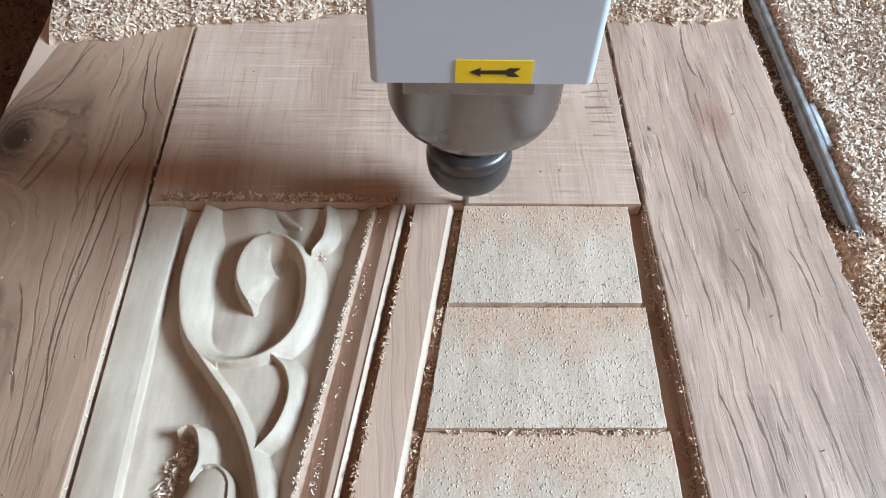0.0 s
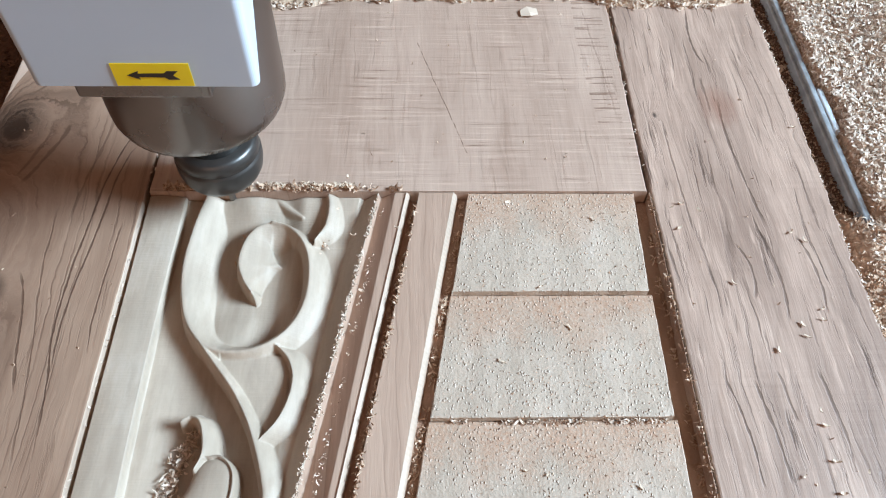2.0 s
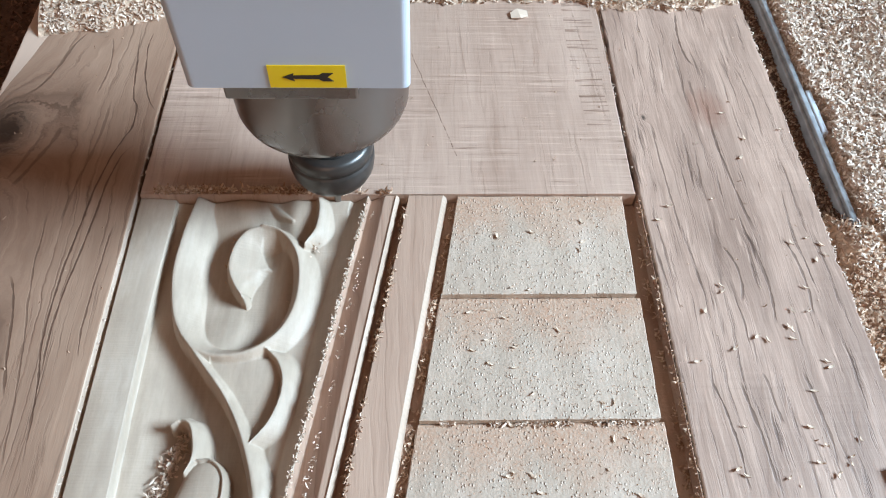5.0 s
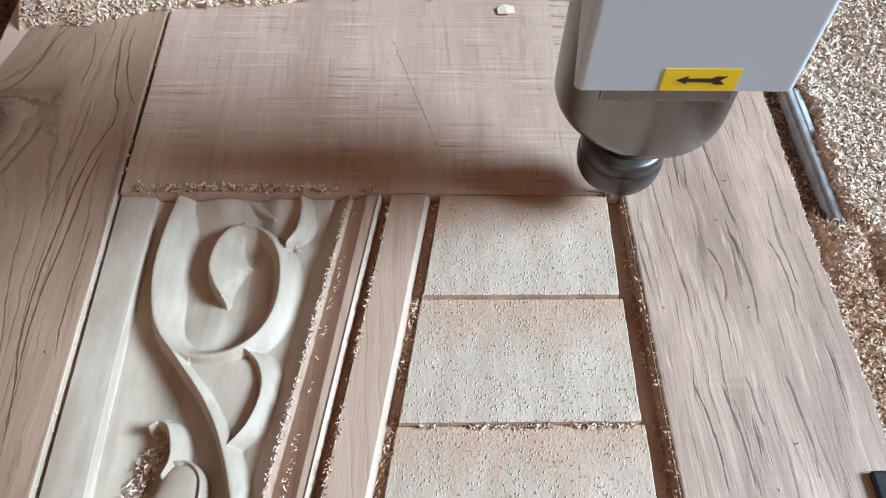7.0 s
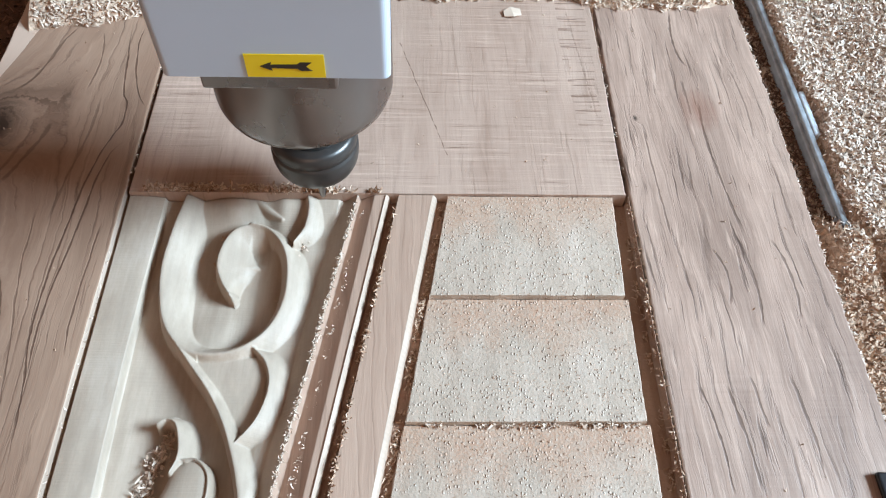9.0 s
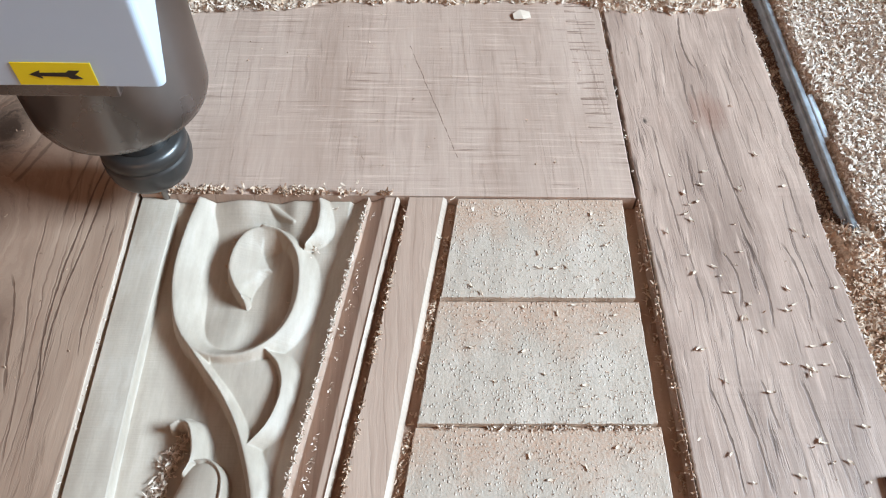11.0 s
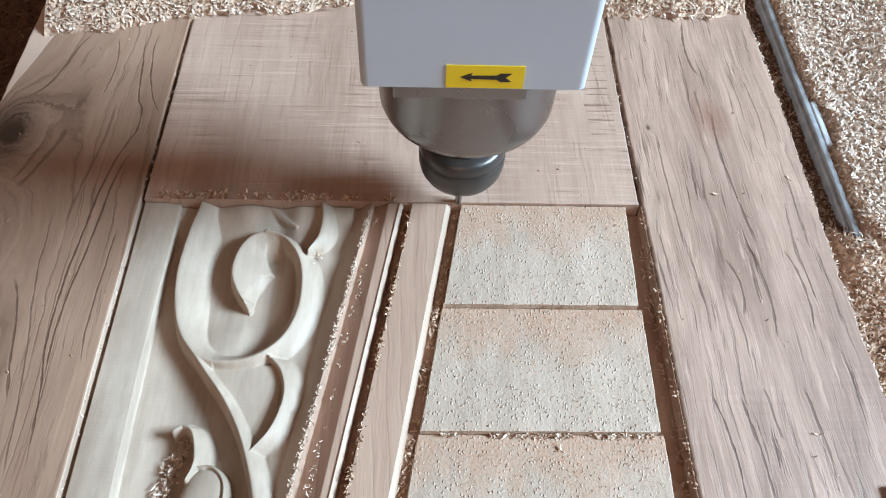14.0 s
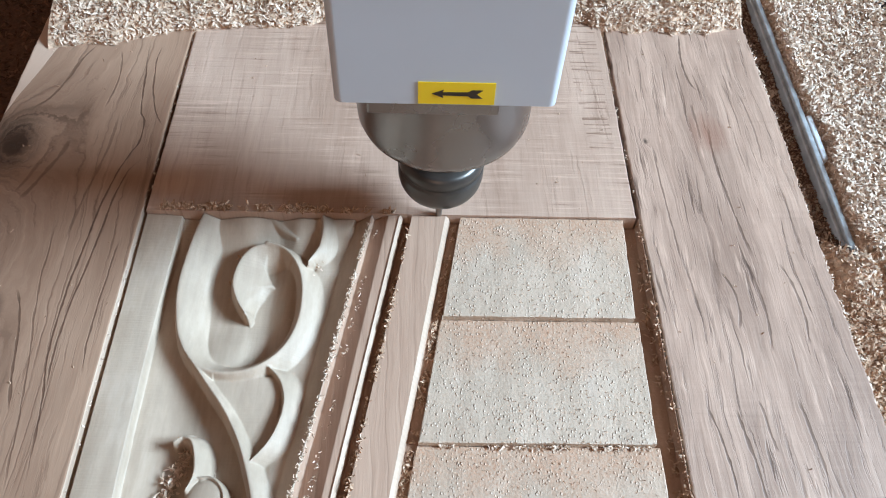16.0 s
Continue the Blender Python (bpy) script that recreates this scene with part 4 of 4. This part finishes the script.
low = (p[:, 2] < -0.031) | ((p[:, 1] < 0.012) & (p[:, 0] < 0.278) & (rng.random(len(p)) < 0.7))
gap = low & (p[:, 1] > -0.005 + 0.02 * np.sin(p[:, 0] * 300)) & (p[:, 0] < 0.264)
# dusty gap shavings, with the shade of the gap in their colour
shavings("wood_shavings", p[gap], 0.0036, CHIPS_SHADED, 15, "dusty shavings in the gap between board and rail, darkened for shade", 1.0, 0.4)
# redder copy puts the drift's shade into the low shavings' colour
shavings("wood_shavings", p[low & ~gap], 0.0042, CHIPS_RED, 14, "shavings lying low beside the board, reddened for shade", 1.0, 0.5)
p = p[~low]
# drift shavings lightened in colour to carry the brighter daylight there
shavings("wood_shavings", p, 0.0044, CHIPS_PALE, 12, "curled wood shavings drifted beside the rail, lightened for window light", 1.1, 0.42)
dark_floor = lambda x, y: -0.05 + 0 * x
# bed shavings darkened as they lie in the board's shadow
shavings("wood_shavings", scatter(4000, -0.36, -0.226, -0.1, 0.32, dark_floor, 0.003), 0.005, CHIPS_SHADED, 13, "reddish shavings on the bed beside the brown board, darkened for shade", 1.0, 0.5)


# ---- shavings left in the grooves and along the cut ----
def along_line(n, x_of, y0, y1, spread, z, keep=0.55):
    """Shavings gathered in uneven clumps along a line."""
    y = rng.uniform(y0, y1, n)
    clump = np.sin(y * 190 + x_of(0.0) * 900) + np.sin(y * 467 + 1.3) + 0.8 * np.sin(y * 71)
    y = y[clump > rng.normal(0.2 - keep, 0.6, n)]
    x = np.array([x_of(v) for v in y]) + rng.normal(0, 1, len(y)) * spread
    return np.stack([x, y, np.full(len(y), z) + rng.uniform(0, 0.001, len(y))], -1)


def across(n, x0, x1, y, spread, z):
    x = rng.uniform(x0, x1, n)
    clump = np.sin(x * 260) + np.sin(x * 590 + 2) + np.sin(x * 113)
    x = x[clump > rng.normal(-0.3, 0.6, n)]
    return np.stack([x, y + np.abs(rng.normal(0, 1, len(x))) * spread, np.full(len(x), z) + rng.uniform(0, 0.0012, len(x))], -1)


def tidy(name, places, size, mat, seed, label):
    return shavings(name, places, size, mat, seed, label, 1.3, 0.5)


tidy("wood_shavings", np.vstack([across(820, -0.122, -0.040, 0.0004, 0.0017, 0.0003), across(320, -0.06, 0.004, 0.0002, 0.0010, 0.0002)]), 0.0036, CHIPS_RED, 21, "line of small shavings along the end of the cut")
tidy("wood_shavings", np.vstack([
    along_line(700, lambda y: line_x(y, *G1[1]) - 0.0014, FRONT + 0.03, -0.004, 0.0008, -0.0068, 0.9),
    along_line(300, lambda y: line_x(y, *G1[1]) + 0.0004, FRONT + 0.03, -0.004, 0.0006, 0.0, 0.6)]), 0.0026, CHIPS_RED, 22, "reddish shavings lying in the narrow groove")
tidy("wood_shavings", along_line(700, lambda y: line_x(y, *G2[1]) - 0.0018, FRONT + 0.03, -0.004, 0.0008, -0.0064, 0.9), 0.0028, CHIPS_RED, 23, "reddish shavings lying in the louvre groove")
tidy("wood_shavings", np.vstack([
    along_line(420, lambda y: 0.1335, FRONT + 0.03, -0.004, 0.0011, -0.0092, 0.4),
    along_line(500, lambda y: 0.1352, FRONT + 0.03, -0.004, 0.0007, -0.002, 0.9)]), 0.003, CHIPS_RED, 24, "reddish shavings filling the wide groove")
tidy("wood_shavings", along_line(750, lambda y: line_x(y, *CREST) + 0.0002, FRONT + 0.03, -0.003, 0.0006, -0.0010, 1.2), 0.0021, CHIPS, 25, "small pale shavings along the moulding")
tidy("wood_shavings", along_line(420, lambda y: 0.6 * line_x(y, *LIP) + 0.4 * line_x(y, *CREST), FRONT + 0.05, -0.003, 0.0013, -0.0045, 0.6), 0.0021, CHIPS, 26, "scattered pale shavings on the moulding")
p = across(420, 0.022, 0.122, -0.1273, -0.0006, -0.0042)
p = p[(p[:, 0] > 0.062) | (rng.random(len(p)) < 0.35)]
tidy("wood_shavings", p, 0.0028, CHIPS, 27, "shavings caught in the joint of the louvres")
n = 260
t = rng.random(n)
tidy("wood_shavings", np.stack([-0.084 - 0.014 * t + rng.normal(0, 0.0022, n), -0.128 - 0.045 * t, np.full(n, -0.0124) + rng.random(n) * 0.002], -1), 0.0034, CHIPS, 28, "pale shavings lying inside the small curl")
n = 46
tidy("wood_shavings", np.stack([-0.0755 + rng.normal(0, 0.0013, n), -0.034 + rng.normal(0, 0.006, n), np.full(n, -0.0110)], -1), 0.0028, CHIPS_RED, 29, "few shavings inside the scroll")
n = 60
t = rng.random(n)
tidy("wood_shavings", np.stack([-0.0425 - 0.008 * t ** 2 + rng.normal(0, 0.0008, n), -0.060 - 0.022 * t, np.full(n, -0.0075)], -1), 0.0026, CHIPS, 30, "few shavings under the scroll band")
n = 150
t = rng.random(n)
tidy("wood_shavings", np.stack([-0.1020 - 0.0025 * t + rng.normal(0, 0.0007, n), -0.002 - 0.034 * t, np.full(n, -0.0120)], -1), 0.0025, CHIPS_RED, 31, "few shavings beside the border")
n = 28
tidy("wood_shavings", np.stack([-0.0345 + rng.normal(0, 0.0014, n), -0.025 + rng.normal(0, 0.004, n), np.full(n, -0.0075)], -1), 0.003, CHIPS, 32, "few shavings under the leaf")
n = 90
tidy("wood_shavings", np.stack([SEAM_L - 0.0004 + rng.normal(0, 0.0004, n), rng.uniform(-0.17, 0.145, n), np.full(n, -0.0008)], -1), 0.0016, CHIPS_PALE, 35, "pale crumbs caught in the seam of the boards")
n = 40
tidy("wood_shavings", np.stack([SEAM_R + 0.0008 + rng.normal(0, 0.0004, n), rng.uniform(0.01, 0.15, n), np.full(n, -0.0010)], -1), 0.0016, CHIPS_PALE, 36, "few pale crumbs in the other seam")
tidy("wood_shavings", along_line(620, lambda y: EDGE_R + 0.0002, FRONT + 0.04, 0.15, 0.0006, -0.0022, 0.9), 0.0026, CHIPS_PALE, 37, "pale torn fibres along the ragged edge of the board")
n = 160
q = np.stack([rng.uniform(-0.215, 0.228, n), rng.uniform(-0.17, 0.15, n), np.full(n, 0.0002)], -1)
q = q[(q[:, 1] > 0.004) | (q[:, 0] < SEAM_L - 0.002) | (q[:, 0] > SEAM_R + 0.004)]
tidy("wood_shavings", q, 0.0018, CHIPS_RED, 33, "crumbs of wood strewn over the boards")
n = 1200
q = np.stack([rng.uniform(0.034, 0.124, n), rng.uniform(-0.19, -0.004, n), np.full(n, -0.0014)], -1)
q = q[q[:, 0] > line_x(q[:, 1], *G2[1]) + 0.003]
q[:, 2] = [louvre_z(v) for v in q[:, 1]]
tidy("wood_shavings", q, 0.0013, CHIPS_RED, 34, "crumbs of wood strewn over the louvres")

# ---- a scrap of veneer on the heap ----
def scrap():
    bm = bmesh.new()
    pts = [(-0.005, -0.003, 0.0), (0.001, -0.0042, 0.0012), (0.006, -0.0015, 0.0004), (0.0052, 0.003, 0.0012), (-0.001, 0.0048, 0.0015), (-0.0055, 0.0018, 0.0006)]
    top = [bm.verts.new((x, y, z + 0.0004)) for x, y, z in pts]
    low = [bm.verts.new((x, y, z)) for x, y, z in pts]
    mid = bm.verts.new((0.0002, 0, 0.0016))
    for i in range(6):
        j = (i + 1) % 6
        bm.faces.new((top[i], top[j], mid))
        bm.faces.new((top[j], top[i], low[i], low[j]))
    bm.faces.new(low[::-1])
    ob = part("wood_scrap", bm, PAPER)
    ob.location = (0.083, 0.1475, 0.0006)
    tagged(ob, "small whitish scrap of splintered wood beside the heap", "wood scrap")


scrap()


# ---- loose chips thrown by the cutter ----
def chip_mesh(seed):
    """A short curled chip with thickness."""
    r = np.random.default_rng(seed)
    bm = bmesh.new()
    k, length, width, bend = 5, r.uniform(0.0020, 0.0046), r.uniform(0.0007, 0.0014), r.uniform(0.8, 2.2)
    rings = []
    for i in range(k):
        a = (i / (k - 1) - 0.5) * bend
        x, z = length / bend * math.sin(a), length / bend * (1 - math.cos(a))
        w = width * (1 - 0.5 * abs(2 * i / (k - 1) - 1)) / 2
        rings.append([bm.verts.new((x, sx * w, z + sz)) for sx, sz in ((-1, 0), (1, 0), (1, 0.0004), (-1, 0.0004))])
    for p, q in zip(rings, rings[1:]):
        for i in range(4):
            bm.faces.new((p[i], p[(i + 1) % 4], q[(i + 1) % 4], q[i]))
    bm.faces.new(rings[0])
    bm.faces.new(rings[-1][::-1])
    bmesh.ops.recalc_face_normals(bm, faces=bm.faces)
    me = bpy.data.meshes.new("wood_chip")
    bm.to_mesh(me)
    bm.free()
    me.materials.append(CHIP_LOOSE)
    return me


def loose_chips():
    """Each chip lies in the line of shavings at the cut, is thrown across the boards, and is blown on into the drift."""
    r = np.random.default_rng(41)
    meshes = [chip_mesh(i) for i in range(8)]
    made = []
    for k in range(210):
        second = k >= 100
        ob = new("wood_chip", meshes[k % 8])
        tagged(ob, "short curled wood chip thrown onto the boards", "wood chip", "loose chips")
        if r.random() < 0.62:
            x, y, z = r.uniform(0.143, 0.226), 0.06 - 0.23 * r.random() ** 0.75, 0.0003
        else:
            x, y = r.uniform(0.04, 0.118), -0.004 - 0.17 * r.random() ** 0.8
            z = louvre_z(y)
        start = (r.uniform(-0.12, -0.02), r.uniform(0.0015, 0.004), 0.0006)
        away = (r.uniform(0.285, 0.33), r.uniform(-0.13, 0.02), -0.006)
        t0 = r.uniform(9.6, 11.2) if second else r.uniform(1.5, 3.0)
        t1 = r.uniform(12.9, 14.0) if second else r.uniform(4.5, 6.1)
        a0, a1, tip = r.uniform(0, 360), r.uniform(0, 360), r.uniform(-25, 25)
        lay0, lay1 = pose(*start, 0, 0, a0), pose(x, y, z + 0.0004, tip, 0, a0 + 60)
        up = pose((start[0] + x) / 2, (start[1] + y) / 2, 0.02, 40, 20, a0 + 30)
        end = pose(*away, 10, 10, a0 + 110)
        made.append((ob, [(0.0, lay0), (t0, lay0), (t0 + 0.1, up), (t0 + 0.2, lay1), (t1, lay1), (t1 + 0.25, end), (16.0, end)]))
    return made


CHIP_LOOSE = plain("loose_chip_wood", (0.74, 0.57, 0.43), 0.8, 0, 0.35, 150)
LOOSE = loose_chips()


# ---- movement ----
def motions():
    rows = [
        (0.0, 0.0398, 0.0), (0.5, 0.0108, -0.0016), (1.0, -0.0167, -0.009), (1.5, -0.0431, -0.0052), (2.0, -0.0853, -0.0092), (2.5, -0.102, -0.0092), (2.8, -0.1125, -0.003),
        (3.0, -0.1258, 0.0002), (3.2, -0.1168, -0.003), (3.5, -0.1019, -0.0088), (4.0, -0.0846, -0.0085), (4.2, -0.068, -0.008), (4.6, -0.0455, -0.004), (5.1, -0.0186, -0.0068), (5.6, 0.0105, 0.0006), (6.1, 0.048, 0.001),
        (6.3, 0.086, 0.001), (6.5, 0.121, 0.001), (7.0, 0.1273, -0.006), (7.2, 0.1258, -0.002), (7.5, 0.0812, 0.0012), (8.0, 0.024, 0.0012), (8.5, -0.0069, -0.003), (9.0, -0.0267, -0.001), (9.2, -0.042, -0.003),
        (9.7, -0.0853, -0.0088), (10.2, -0.102, -0.009), (10.7, -0.1258, 0.0), (10.9, -0.119, -0.003), (11.3, -0.1055, -0.006), (11.5, -0.0974, -0.003), (12.0, -0.0714, -0.0078), (12.5, -0.0459, -0.0038), (13.0, -0.0186, -0.0068), (13.2, -0.0130, -0.0045),
        (13.5, 0.0105, 0.0006), (14.0, 0.0375, 0.001), (14.2, 0.0655, 0.001), (14.5, 0.1221, 0.001), (15.0, 0.1268, -0.0045), (15.2, 0.1265, -0.002), (15.5, 0.0794, 0.001), (16.0, 0.0275, 0.001)]
    walk(SPINDLE, [(t, pose(x, 0.0, z)) for t, x, z in rows])
    for chip, flight in LOOSE:
        walk(chip, flight)


motions()
